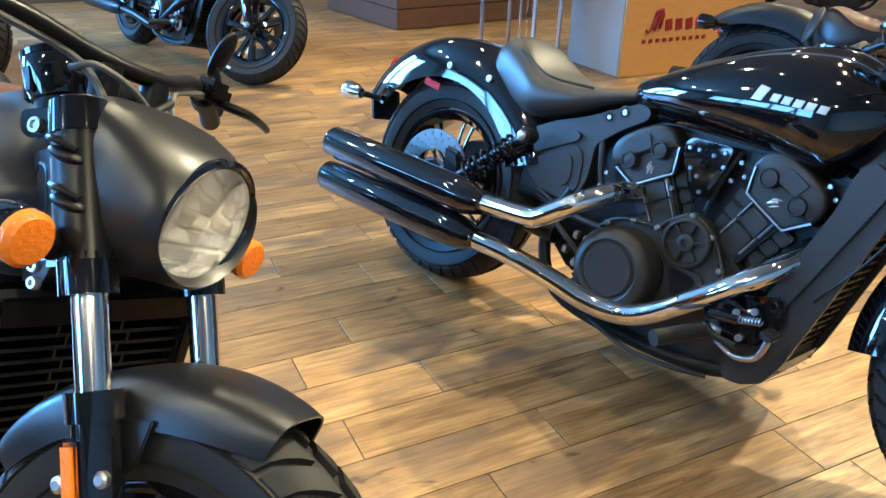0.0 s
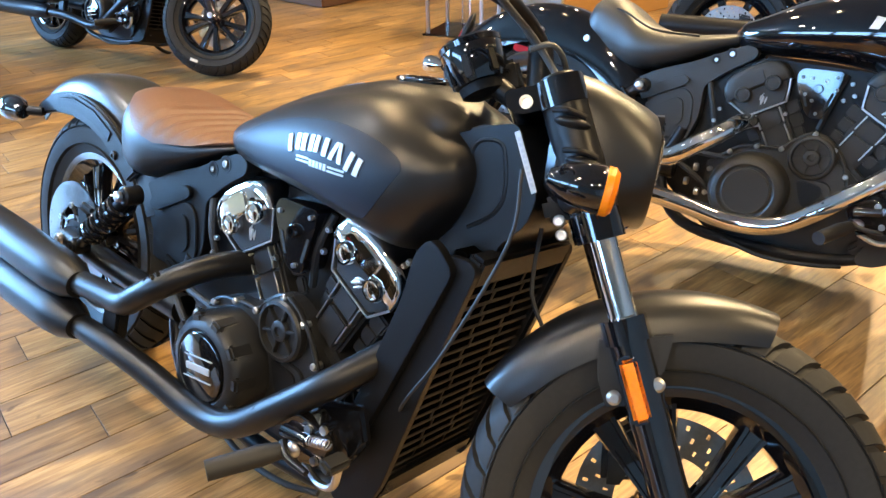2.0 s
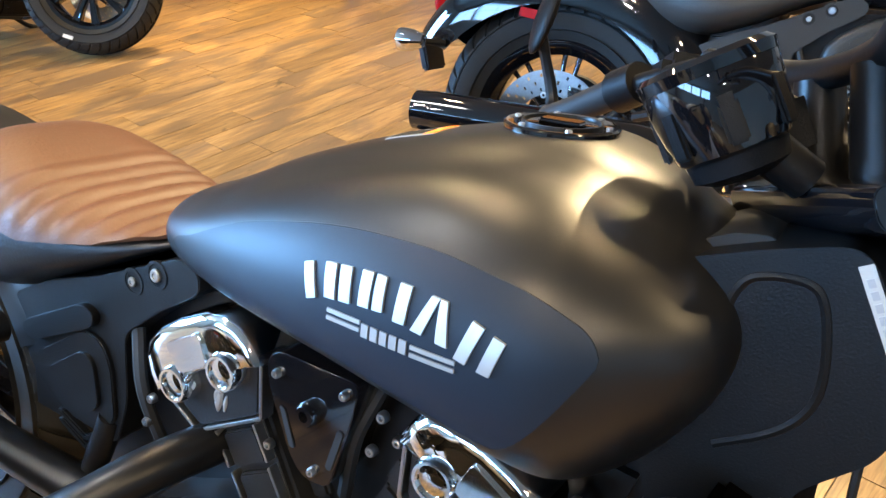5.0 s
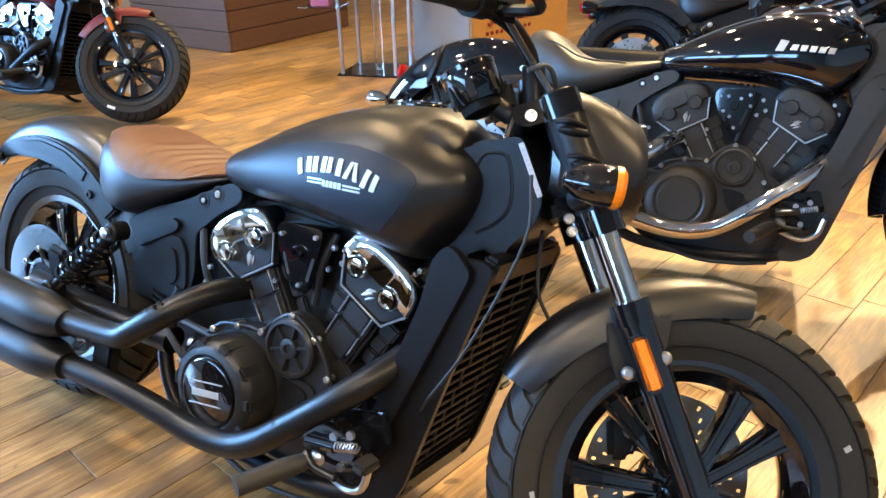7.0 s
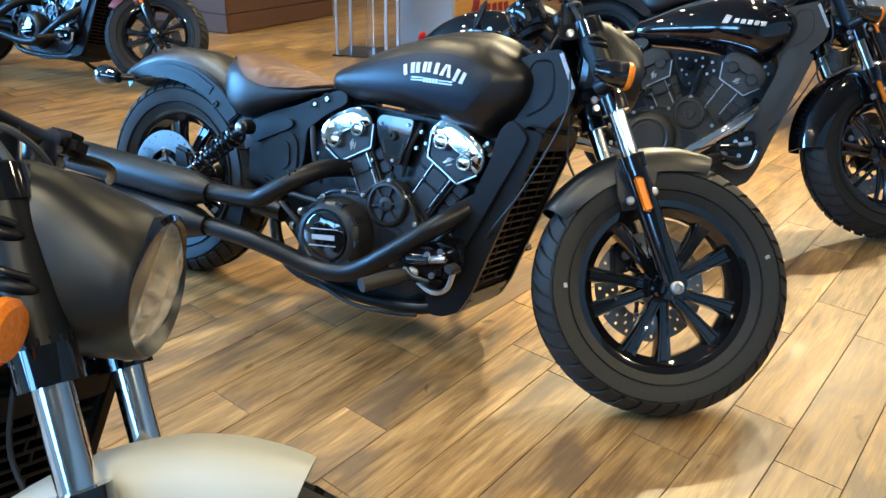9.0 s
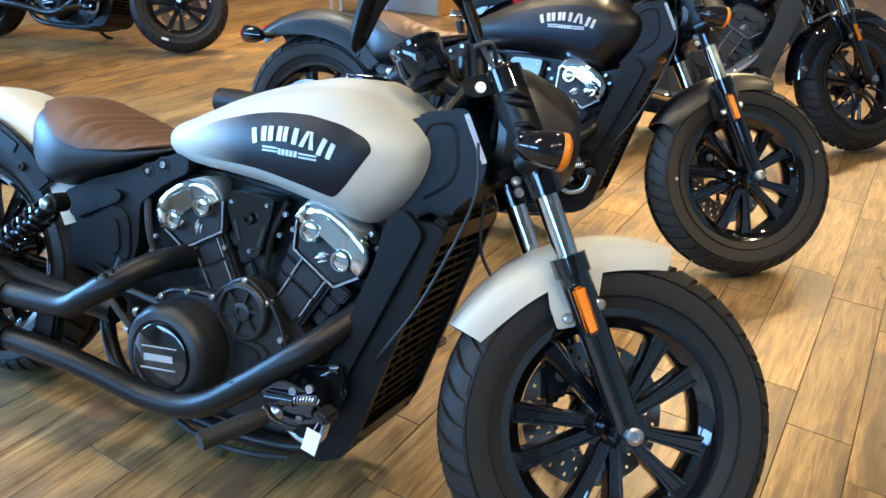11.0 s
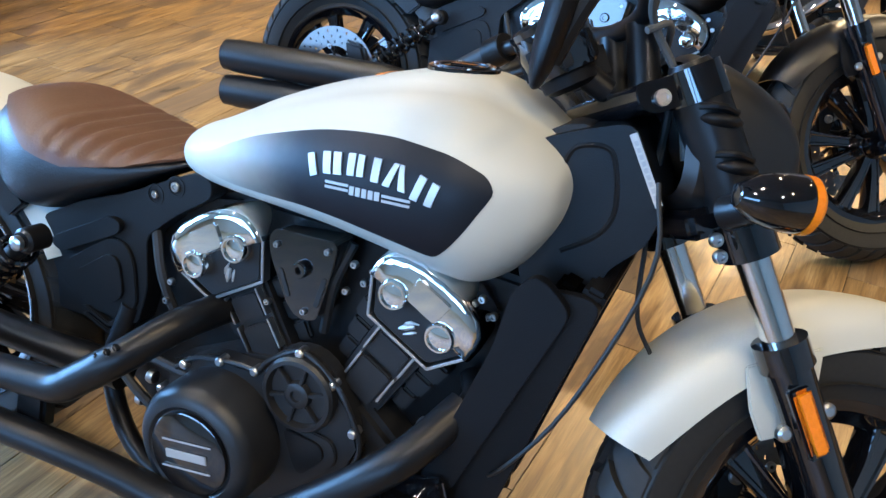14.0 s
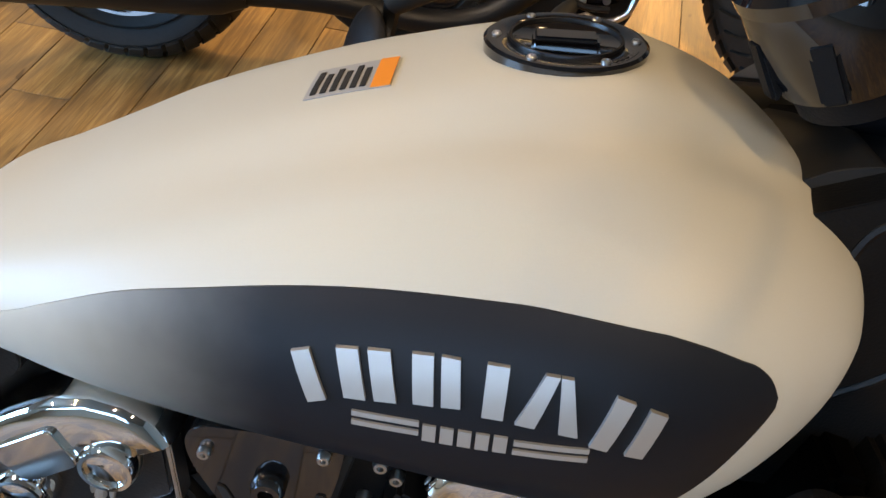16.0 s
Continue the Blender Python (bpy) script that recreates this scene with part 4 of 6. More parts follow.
    part("oil_sump", plate([(-0.25, 0.19), (-0.16, 0.12), (0.18, 0.115), (0.27, 0.17), (0.22, 0.24), (-0.2, 0.26)], -0.10, 0.10, 0.015), "cast_black", bike)
    part("battery_box", block((0.22, 0.10, 0.22), pose(-0.34, 0, 0.46), 0.01), "plastic_black", bike)
    neck = [(0.325, 0.70), (0.335, 0.812), (0.400, 0.838), (0.448, 0.853), (0.463, 0.845), (0.508, 0.757), (0.497, 0.712), (0.455, 0.668), (0.445, 0.60), (0.36, 0.60)]
    nk = part("steering_neck", plate(soft(neck, 0.014, 5), -0.080, 0.080, 0.010, seg=4), "cast_black", bike, "black cast steering head frame")
    # dark block put in as the shade of the gap below the tank nose
    part("tank_mount", plate(soft([(0.330, 0.795), (0.348, 0.824), (0.372, 0.836), (0.398, 0.840), (0.405, 0.830), (0.360, 0.804)], 0.008), -0.052, 0.052, 0.006, seg=3), "hose", nk, "dark filler for the shaded gap below the tank nose")
    edge = [(0.372, 0.725), (0.379, 0.775), (0.387, 0.808), (0.402, 0.819), (0.428, 0.821), (0.441, 0.808), (0.451, 0.768), (0.450, 0.735), (0.432, 0.708), (0.395, 0.682)]
    part("neck_groove", tube([(x, -0.0778, z) for x, z in edge], 0.0042, 8, 5), "cast_black", nk)
    part("sticker", block((0.0095, 0.001, 0.092), pose(0.4795, -0.0812, 0.803, 0, -30, 0), 0.0), "sticker_grey", nk, "pale grey sticker with fine print")
    for k in range(9):
        part("print_bar", block((0.0045, 0.0012, 0.006), pose(0.4795 - (0.034 - 0.0085 * k) * 0.5, -0.0815, 0.803 + (0.034 - 0.0085 * k) * 0.866, 0, -30, 0), 0.0), "label_grey", nk)


def radiator(bike):
    core_top, core_bot = Vector((0.452, 0, 0.655)), Vector((0.315, 0, 0.20))
    d = core_bot - core_top
    ang = math.degrees(math.atan2(core_top.x - core_bot.x, core_top.z - core_bot.z))
    mid = (core_top + core_bot) / 2
    rad = part("radiator", block((0.030, 0.245, d.length), pose(mid.x - 0.030, 0, mid.z, 0, ang, 0), 0.006), "fin", bike, "black radiator behind slatted grille")
    n = 18
    for k in range(n):
        p = core_top + d * (0.11 + 0.83 * k / (n - 1))
        part("grille_slat", block((0.0055, 0.246, 0.0030), pose(p.x + 0.006, 0, p.z, 0, ang + 75, 0), 0.0008), "slat_grey", rad)
        if k < n - 1:
            # short staggered links between one slat and the next
            q = core_top + d * (0.11 + 0.83 * (k + 0.5) / (n - 1))
            for y in (-0.042, 0.042):
                part("grille_link", block((0.003, 0.0028, d.length * 0.85 / (n - 1)), pose(q.x + 0.007, y + (0.006 if k % 2 else -0.006), q.z, 0, ang, 0), 0.0), "slat_grey", rad)
    for s in SIDES:
        part("grille_rim", block((0.010, 0.0035, d.length * 0.85), pose(mid.x + 0.012 - 0.007, s * 0.1245, mid.z - 0.012, 0, ang, 0), 0.001), "slat_grey", rad)
        side = [(0.452, 0.652), (0.468, 0.640), (0.405, 0.425), (0.345, 0.212), (0.318, 0.158), (0.275, 0.135), (0.235, 0.132), (0.225, 0.155), (0.262, 0.225), (0.305, 0.345), (0.360, 0.50), (0.405, 0.65)]
        part("radiator_housing", plate(soft(side, 0.014, 4), *((-0.141, -0.126) if s < 0 else (0.126, 0.141)), 0.006, seg=3), "plastic_black", rad, "black plastic radiator housing")
        out = [(0.360, 0.640), (0.382, 0.668), (0.402, 0.664), (0.437, 0.632), (0.372, 0.47), (0.322, 0.346), (0.275, 0.25), (0.243, 0.185), (0.222, 0.188), (0.228, 0.225), (0.255, 0.292), (0.299, 0.42), (0.347, 0.563)]
        part("radiator_shroud", plate(soft(out, 0.016, 4), *((-0.156, -0.138) if s < 0 else (0.138, 0.156)), 0.008, seg=4), "plastic_black", rad, "black plastic radiator side cover")
    part("grille_frame", block((0.030, 0.26, 0.050), pose(core_top.x - 0.002, 0, core_top.z - 0.020, 0, ang, 0), 0.006), "plastic_black", rad)
    part("radiator_foot", plate([(0.344, 0.222), (0.330, 0.175), (0.30, 0.142), (0.22, 0.13), (0.20, 0.17), (0.25, 0.22)], -0.127, 0.127, 0.010), "plastic_black", rad)


def foot_controls(bike):
    for s in SIDES:
        br = part("footpeg_bracket", block((0.11, 0.05, 0.075), pose(0.245, s * 0.20, 0.275, 0, -20, 0), 0.012), "gloss_black", bike, "gloss black forward control bracket")
        part("bracket_plate", plate([(0.19, 0.32), (0.31, 0.36), (0.33, 0.30), (0.29, 0.235), (0.20, 0.235)], *((-0.175, -0.155) if s < 0 else (0.155, 0.175)), 0.006), "gloss_black", br)
        part("footpeg", tube([(0.215, s * 0.215, 0.255), (0.18, s * 0.27, 0.24), (0.142, s * 0.345, 0.222)], [0.012, 0.019, 0.018], 14, 3), "hose", bike, "black rubber footpeg")
        part("peg_joint", ball(0.017, (0.215, s * 0.22, 0.256), bm=None), "steel", br)
        part("foot_lever", tube([(0.22, s * 0.205, 0.23), (0.27, s * 0.215, 0.215), (0.315, s * 0.225, 0.235), (0.33, s * 0.23, 0.285)], 0.007, 8), "steel", bike)
        part("lever_pad", block((0.03, 0.05, 0.02), pose(0.333, s * 0.245, 0.295, 0, 20, 0), 0.006), "hose", bike)
        for x, z in ((0.25, 0.31), (0.285, 0.325), (0.27, 0.26)):
            part("bracket_bolt", lathe([(0.008, 0.0), (0.008, s * 0.006), (0, s * 0.006)], (x, s * 0.226, z), "y", 10), "steel", br)
    # master cylinder, spring and housing of the right-hand pedal
    box = part("pedal_housing", plate(soft([(0.175, 0.300), (0.225, 0.325), (0.285, 0.318), (0.300, 0.285), (0.255, 0.262), (0.19, 0.270)], 0.016), -0.228, -0.175, 0.010, seg=3), "gloss_black", bike, "gloss black brake pedal housing")
    coil = [Vector((0.262 + 0.045 * t, -0.238, 0.300 + 0.012 * t)) + Vector((0, math.cos(t * 14 * math.pi), math.sin(t * 14 * math.pi))) * 0.008 for t in np.linspace(0, 1, 84)]
    part("return_spring", tube(coil, 0.0016, 6, 1), "steel", box)
    part("cylinder_body", tube([(0.20, -0.235, 0.288), (0.262, -0.238, 0.298)], [0.012, 0.011], 14), "gloss_black", box)
    part("pedal_arm", tube([(0.195, -0.232, 0.262), (0.225, -0.245, 0.250), (0.275, -0.248, 0.248)], [0.008, 0.007, 0.006], 10), "satin_black", box)
    # side stand on the bike's left, swung out to the floor
    part("side_stand", tube([(0.03, 0.12, 0.14), (0.05, 0.19, 0.085), (0.075, 0.25, 0.062 - 0.0)], [0.014, 0.012, 0.014], 10), "satin_black", bike)
    part("brake_hose", tube([(0.20, -0.14, 0.12), (0.12, -0.16, 0.11), (0.0, -0.16, 0.105), (-0.12, -0.15, 0.13)], 0.006, 8), "hose", bike)


def front_end(bike, m, paint, style, lamp, hung):
    for s in SIDES:
        y = s * 0.105
        leg = part("fork_leg", tube([on_leg(0.30, y), on_leg(0.42, y), on_leg(0.58, y)], [0.026, 0.027, 0.028], 18, 3), "gloss_black", bike, "gloss black fork slider", m=m)
        part("seal_collar", tube([on_leg(0.575, y), on_leg(0.605, y)], [0.033, 0.033], 18), "gloss_black", leg)
        part("stanchion", tube([on_leg(0.60, y), on_leg(0.72, y)], [0.0205, 0.0205], 24), "hard_chrome", bike, "chrome fork tube", m=m)
        cov = part("fork_cover", tube([on_leg(0.735, y), on_leg(0.868, y)], [0.034, 0.033], 24), "satin_black", bike, m=m)
        for z in (0.793, 0.842):
            part("cover_notch", ball(0.03, tuple(on_leg(z, y + s * 0.026, 0.002)), (0.85, 0.55, 0.30), u=16, v=10), "satin_black", cov)
            part("notch_lip", tube([on_leg(z + 0.011, y + s * 0.030, -0.022), on_leg(z + 0.013, y + s * 0.041, 0.0), on_leg(z + 0.011, y + s * 0.030, 0.024)], 0.004, 8), "satin_black", cov)
        part("axle_lug", plate([(0.75, 0.29), (0.80, 0.285), (0.815, 0.32), (0.80, 0.36), (0.76, 0.37)], *((-0.128, -0.085) if s < 0 else (0.085, 0.128)), 0.010), "gloss_black", leg)
        part("axle_nut", lathe([(0.0155, 0.0), (0.0155, s * 0.010), (0.010, s * 0.012), (0.008, s * 0.006), (0, s * 0.006)], (0.782, s * 0.128, 0.318), "y", 6 if s > 0 else 20), "steel", leg)
        r = Vector((0.662, s * 0.136, 0.516))
        part("side_reflector", block((0.024, 0.010, 0.086), Matrix.Translation(r) @ pose(0, 0, 0, 0, -29.5, 0), 0.005), "amber", leg, "amber side reflector")
        part("reflector_backing", block((0.030, 0.012, 0.094), Matrix.Translation(r + Vector((0, -s * 0.006, 0))) @ pose(0, 0, 0, 0, -29.5, 0), 0.004), "gloss_black", leg)
        for p in ((0.639, 0.497), (0.69, 0.53)):
            part("fender_bolt", lathe([(0.010, 0), (0.010, s * 0.007), (0.006, s * 0.010), (0, s * 0.010)], (p[0], s * 0.118, p[1]), "y", 14), "steel", leg)
        # lower and upper clamps
        part("pinch_clamp", tube([on_leg(0.700, y), on_leg(0.742, y)], [0.034, 0.034], 20), "gloss_black", bike, m=m)
        for dz in (0.0, 0.021):
            q = Vector((0.515 - 0.008 * dz / 0.021, s * 0.131, 0.692 + dz * 0.86))
            part("pinch_bolt", bolt(tuple(q), 0.0085, 0.008, sign=s), "steel", bike, m=m)
    cl = part("lower_clamp", plate([(0.475, 0.735), (0.56, 0.772), (0.575, 0.742), (0.49, 0.702)], -0.115, 0.115, 0.008), "gloss_black", bike, m=m)
    up = part("upper_clamp", plate(soft([(0.388, 0.866), (0.465, 0.898), (0.485, 0.872), (0.418, 0.838), (0.398, 0.842)], 0.01), -0.120, 0.120, 0.008), "gloss_black", bike, "gloss black upper fork clamp", m=m)
    for s in SIDES:
        part("clamp_cap", tube([on_leg(0.866, s * 0.105), on_leg(0.900, s * 0.105)], [0.036, 0.034], 24), "gloss_black", up)
        part("fork_cap", tube([on_leg(0.899, s * 0.105), on_leg(0.905, s * 0.105)], [0.026, 0.023], 24), "satin_black", up)
        part("clamp_bolt", lathe([(0.0095, 0), (0.0095, s * 0.006), (0.006, s * 0.006), (0.005, s * 0.003), (0, s * 0.003)], (0.422, s * 0.120, 0.857), "y", 18), "steel", up)
        part("riser", tube([(0.432, s * 0.045, 0.88), (0.415, s * 0.045, 0.955)], [0.020, 0.019], 14), "satin_black", up)
    bar = part("handlebar", tube([(0.245, -0.40, 0.925), (0.30, -0.30, 0.955), (0.365, -0.17, 0.975), (0.41, -0.06, 0.96), (0.41, 0.06, 0.96), (0.365, 0.17, 0.975), (0.30, 0.30, 0.955), (0.245, 0.40, 0.925)], 0.0125, 12), "satin_black", bike, m=m)
    for s in SIDES:
        a, b = Vector((0.245, s * 0.40, 0.925)), Vector((0.30, s * 0.30, 0.955))
        d = (b - a).normalized()
        part("grip", tube([a, a + d * 0.06, a + d * 0.125], [0.0185, 0.0165, 0.018], 16, 3), "hose", bar, "black rubber grip")
        part("switch_pod", tube([a + d * 0.128, a + d * 0.165], [0.024, 0.023], 14), "plastic_black", bar)
        lev = a + d * 0.17
        part("control_lever", tube([lev + Vector((0.03, 0, -0.005)), lev + Vector((0.075, s * 0.03, -0.005)), lev + Vector((0.055, s * 0.11, -0.012)), lev + Vector((0.03, s * 0.165, -0.018))], [0.009, 0.008, 0.007, 0.007], 8), "satin_black", bar)
        part("reservoir", block((0.05, 0.06, 0.035), Matrix.Translation(lev + Vector((0.03, -s * 0.02, 0.01))), 0.010), "plastic_black", bar)
        rise = -1 if hung else 1
        stalk = part("mirror", tube([a, a + Vector((0.0, s * 0.014, 0.03 * rise)), a + Vector((-0.018, s * 0.004, 0.075 * rise)), a + Vector((-0.03, -s * 0.01, (0.11 if hung else 0.10) * rise))], [0.009, 0.008, 0.007, 0.008], 8), "satin_black", bike, "oval black bar-end mirror", m=m)
        bm = ball(0.062 if hung else 0.050, (0, 0, 0), (0.20, 0.62, 1.0))
        bmesh.ops.transform(bm, matrix=Matrix.Translation(a + Vector((-0.028, s * 0.0 + (0.013 if hung else 0), -0.070 if hung else 0.125))) @ pose(0, 0, 0, 0, 10, s * 12), verts=bm.verts[:])
        part("mirror_shell", bm, "plastic_black", stalk)
        part("brake_line", tube([lev + Vector((0.02, 0, 0)), (0.375, s * 0.17, 0.962), (0.415, s * 0.085, 0.945), (0.47, s * 0.06, 0.885), (0.49, s * 0.06, 0.80)], 0.0052, 8), "cable_grey", bar)
        # bullet turn signal on its stem
        sig = part("turn_signal", lathe([(0.0, -0.058), (0.012, -0.054), (0.024, -0.036), (0.030, -0.012), (0.032, 0.010), (0.031, 0.016)], (0.535, s * 0.205, 0.758), "x", 28), "gloss_black", bike, "gloss black bullet turn signal", m=m)
        part("signal_lens", lathe([(0.0318, 0.0), (0.0318, 0.009), (0.026, 0.015), (0.0, 0.018)], (0.551, s * 0.205, 0.758), "x", 28), "amber", sig, "amber turn signal lens")
        part("signal_stem", tube([(0.535, s * 0.185, 0.755), (0.515, s * 0.13, 0.742)], [0.016, 0.02], 12), "satin_black", sig)
    spd = part("speedometer", lathe([(0.0, -0.062), (0.028, -0.060), (0.040, -0.052), (0.045, -0.034), (0.047, -0.016), (0.048, 0.004), (0.045, 0.010)], (0, 0, 0), "z", 40), "gloss_black", bike, "round black speedometer", m=m @ pose(0.312, -0.02, 0.930, 0, -32, 0))
    part("dial_ring", lathe([(0.0485, 0.002), (0.0495, 0.010), (0.045, 0.014), (0.043, 0.009)], (0, 0, 0), "z", 40, closed=True), "gloss_black", spd)
    part("dial_glass", lathe([(0.044, 0.008), (0.03, 0.012), (0, 0.014)], (0, 0, 0), "z", 32), "gloss_black", spd)
    part("gauge_arm", tube([(0.338, -0.02, 0.90), (0.395, -0.02, 0.872)], [0.018, 0.016], 12), "satin_black", bike, m=m)
    for k in range(7):
        a = 2 * math.pi * k / 7
        part("housing_rib", block((0.006, 0.014, 0.036), pose(0, 0, -0.030) @ Matrix.Rotation(a, 4, "Z") @ pose(0.045, 0, 0), 0.002), "plastic_black", spd)
    part("back_cover", lathe([(0.036, -0.054), (0.034, -0.068), (0.022, -0.074), (0.0, -0.075)], (0, 0, 0), "z", 32), "plastic_black", spd)
    box = part("switch_box", block((0.050, 0.085, 0.052), pose(0.372, 0.030, 0.905, 0, -28, 0), 0.008, seg=3), "plastic_black", bike, "black switch and relay box", m=m)
    for yy in (0.005, 0.055):
        part("box_screw", bolt((0.348, yy, 0.925), 0.006, 0.006, axis="x"), "steel", box)
    for k, (y0, y1, lift) in enumerate(((-0.09, 0.03, 0.0), (0.07, -0.03, -0.012))):
        part("cable_loop", tube([(0.405, y0, 0.935), (0.435, y0 * 0.9, 0.950 + lift), (0.458, (y0 + y1) / 2, 0.935 + lift), (0.470, y1, 0.89), (0.475, y1 * 0.8, 0.82), (0.465, y1 * 0.5, 0.72)], 0.0045 + 0.001 * (k % 2), 8), "hose" if k % 2 else "cable_grey", bike, m=m)
    if lamp == "cowl":
        rings = []
        for x, w, z0, z1, p in ((0.465, 0.105, 0.752, 0.915, 0.42), (0.477, 0.118, 0.742, 0.925, 0.44), (0.52, 0.120, 0.728, 0.922, 0.50), (0.56, 0.114, 0.724, 0.914, 0.62), (0.597, 0.105, 0.728, 0.905, 0.85), (0.613, 0.100, 0.731, 0.899, 1.0), (0.618, 0.095, 0.736, 0.894, 1.0), (0.611, 0.090, 0.741, 0.889, 1.0), (0.577, 0.082, 0.748, 0.881, 1.0)):
            zc, zh = (z0 + z1) / 2, (z1 - z0) / 2
            rings.append([(x + 0.18 * (v - zc) * -0.5, w * math.copysign(abs(math.cos(a)) ** p, math.cos(a)), v) for a in (2 * math.pi * k / 48 for k in range(48)) for v in (zc + zh * math.copysign(abs(math.sin(a)) ** p, math.sin(a)),)])
        cowl = part("headlight_cowl", loft(rings, caps=False), paint if paint != "matte_white" else "matte_black", bike, "satin black headlight cowl", m=m)
        tilt = pose(0.602, 0, 0.815, 0, 3, 0)
        hl = part("headlight", lathe([(0.082, 0.004), (0.080, -0.004), (0.066, -0.03), (0.035, -0.052), (0.0, -0.056), (0.0, -0.060), (0.037, -0.056), (0.070, -0.032), (0.084, -0.004), (0.084, 0.004)], (0, 0, 0), "x", 40, closed=True), "reflector", bike, "round clear headlight in the cowl", m=m @ tilt)
        for i in range(-4, 5):
            for k in range(-4, 5):
                if i * i + k * k < 17:
                    part("lamp_facet", block((0.006, 0.0165, 0.0165), pose(-0.020 + 0.0006 * (i * i + k * k), 0.0172 * i, 0.0172 * k, 0, 18 * ((i * 7 + k * 3) % 5 - 2), 14 * ((i * 3 + k * 5) % 5 - 2)), 0.002, seg=1), "reflector", hl)
        part("lamp_glass", lathe([(0.081, 0.0), (0.078, 0.008), (0.055, 0.020), (0.025, 0.026), (0.0, 0.027), (0.0, 0.024), (0.025, 0.023), (0.055, 0.017), (0.076, 0.005), (0.079, 0.0)], (0, 0, 0), "x", 40), "glass", hl).visible_shadow = False
        part("lamp_ring", lathe([(0.080, -0.004), (0.088, -0.002), (0.090, 0.008), (0.084, 0.012), (0.080, 0.008)], (0, 0, 0), "x", 40, closed=True), "gloss_black", hl)
    else:
        hl = part("headlight", lathe([(0.0, -0.11), (0.04, -0.10), (0.075, -0.06), (0.088, -0.01), (0.090, 0.01), (0.084, 0.014), (0.080, 0.006), (0.0, 0.006)], (0, 0, 0), "x", 40), "gloss_black", bike, "round headlight in a gloss black shell", m=m @ pose(0.60, 0, 0.80, 0, 5, 0))
        part("lamp_ring", lathe([(0.080, 0.0), (0.092, 0.002), (0.092, 0.014), (0.082, 0.018)], (0, 0, 0), "x", 40, closed=True), "chrome", hl)
        part("lamp_glass", lathe([(0.081, 0.008), (0.055, 0.024), (0.025, 0.030), (0.0, 0.031)], (0, 0, 0), "x", 40), "chrome", hl)
    if style == "bobber":
        grid = fender_grid(AXLE_F, 0.347, 0.082, 158, 80, 0.070, (0.25, 0.30))
    else:
        grid = fender_grid(AXLE_F, 0.360, 0.088, 186, 62, 0.085, (0.2, 0.25))
    fen = part("front_fender", shell(grid, 0.0035), paint, bike, m=m)
    for s in SIDES:
        part("fender_tab", plate([(0.60, 0.565), (0.70, 0.60), (0.70, 0.545), (0.665, 0.485), (0.635, 0.475), (0.615, 0.51)], *((-0.087, -0.081) if s < 0 else (0.081, 0.087)), 0.002), paint, fen)
    part("wheel_axle", tube([(0.781, -0.12, 0.32), (0.781, 0.12, 0.32)], [0.011, 0.011], 12), "steel", bike, m=m)
    cal = part("brake_caliper", plate([(0.66, 0.40), (0.70, 0.44), (0.73, 0.40), (0.715, 0.335), (0.675, 0.325)], 0.055, 0.105, 0.010), "satin_black", bike, m=m)
    part("caliper_pin", bolt((0.70, 0.052, 0.385), 0.012, 0.006), "steel", cal)
    part("speed_cable", tube([(0.50, -0.12, 0.80), (0.515, -0.145, 0.70), (0.455, -0.17, 0.52), (0.385, -0.16, 0.40), (0.335, -0.10, 0.33)], 0.0030, 8), "hose", bike, "black control cable")
    part("wire_loom", tube([(0.49, -0.02, 0.70), (0.50, -0.03, 0.60), (0.535, -0.02, 0.53), (0.52, 0.0, 0.46)], 0.0035, 6), "hose", bike)


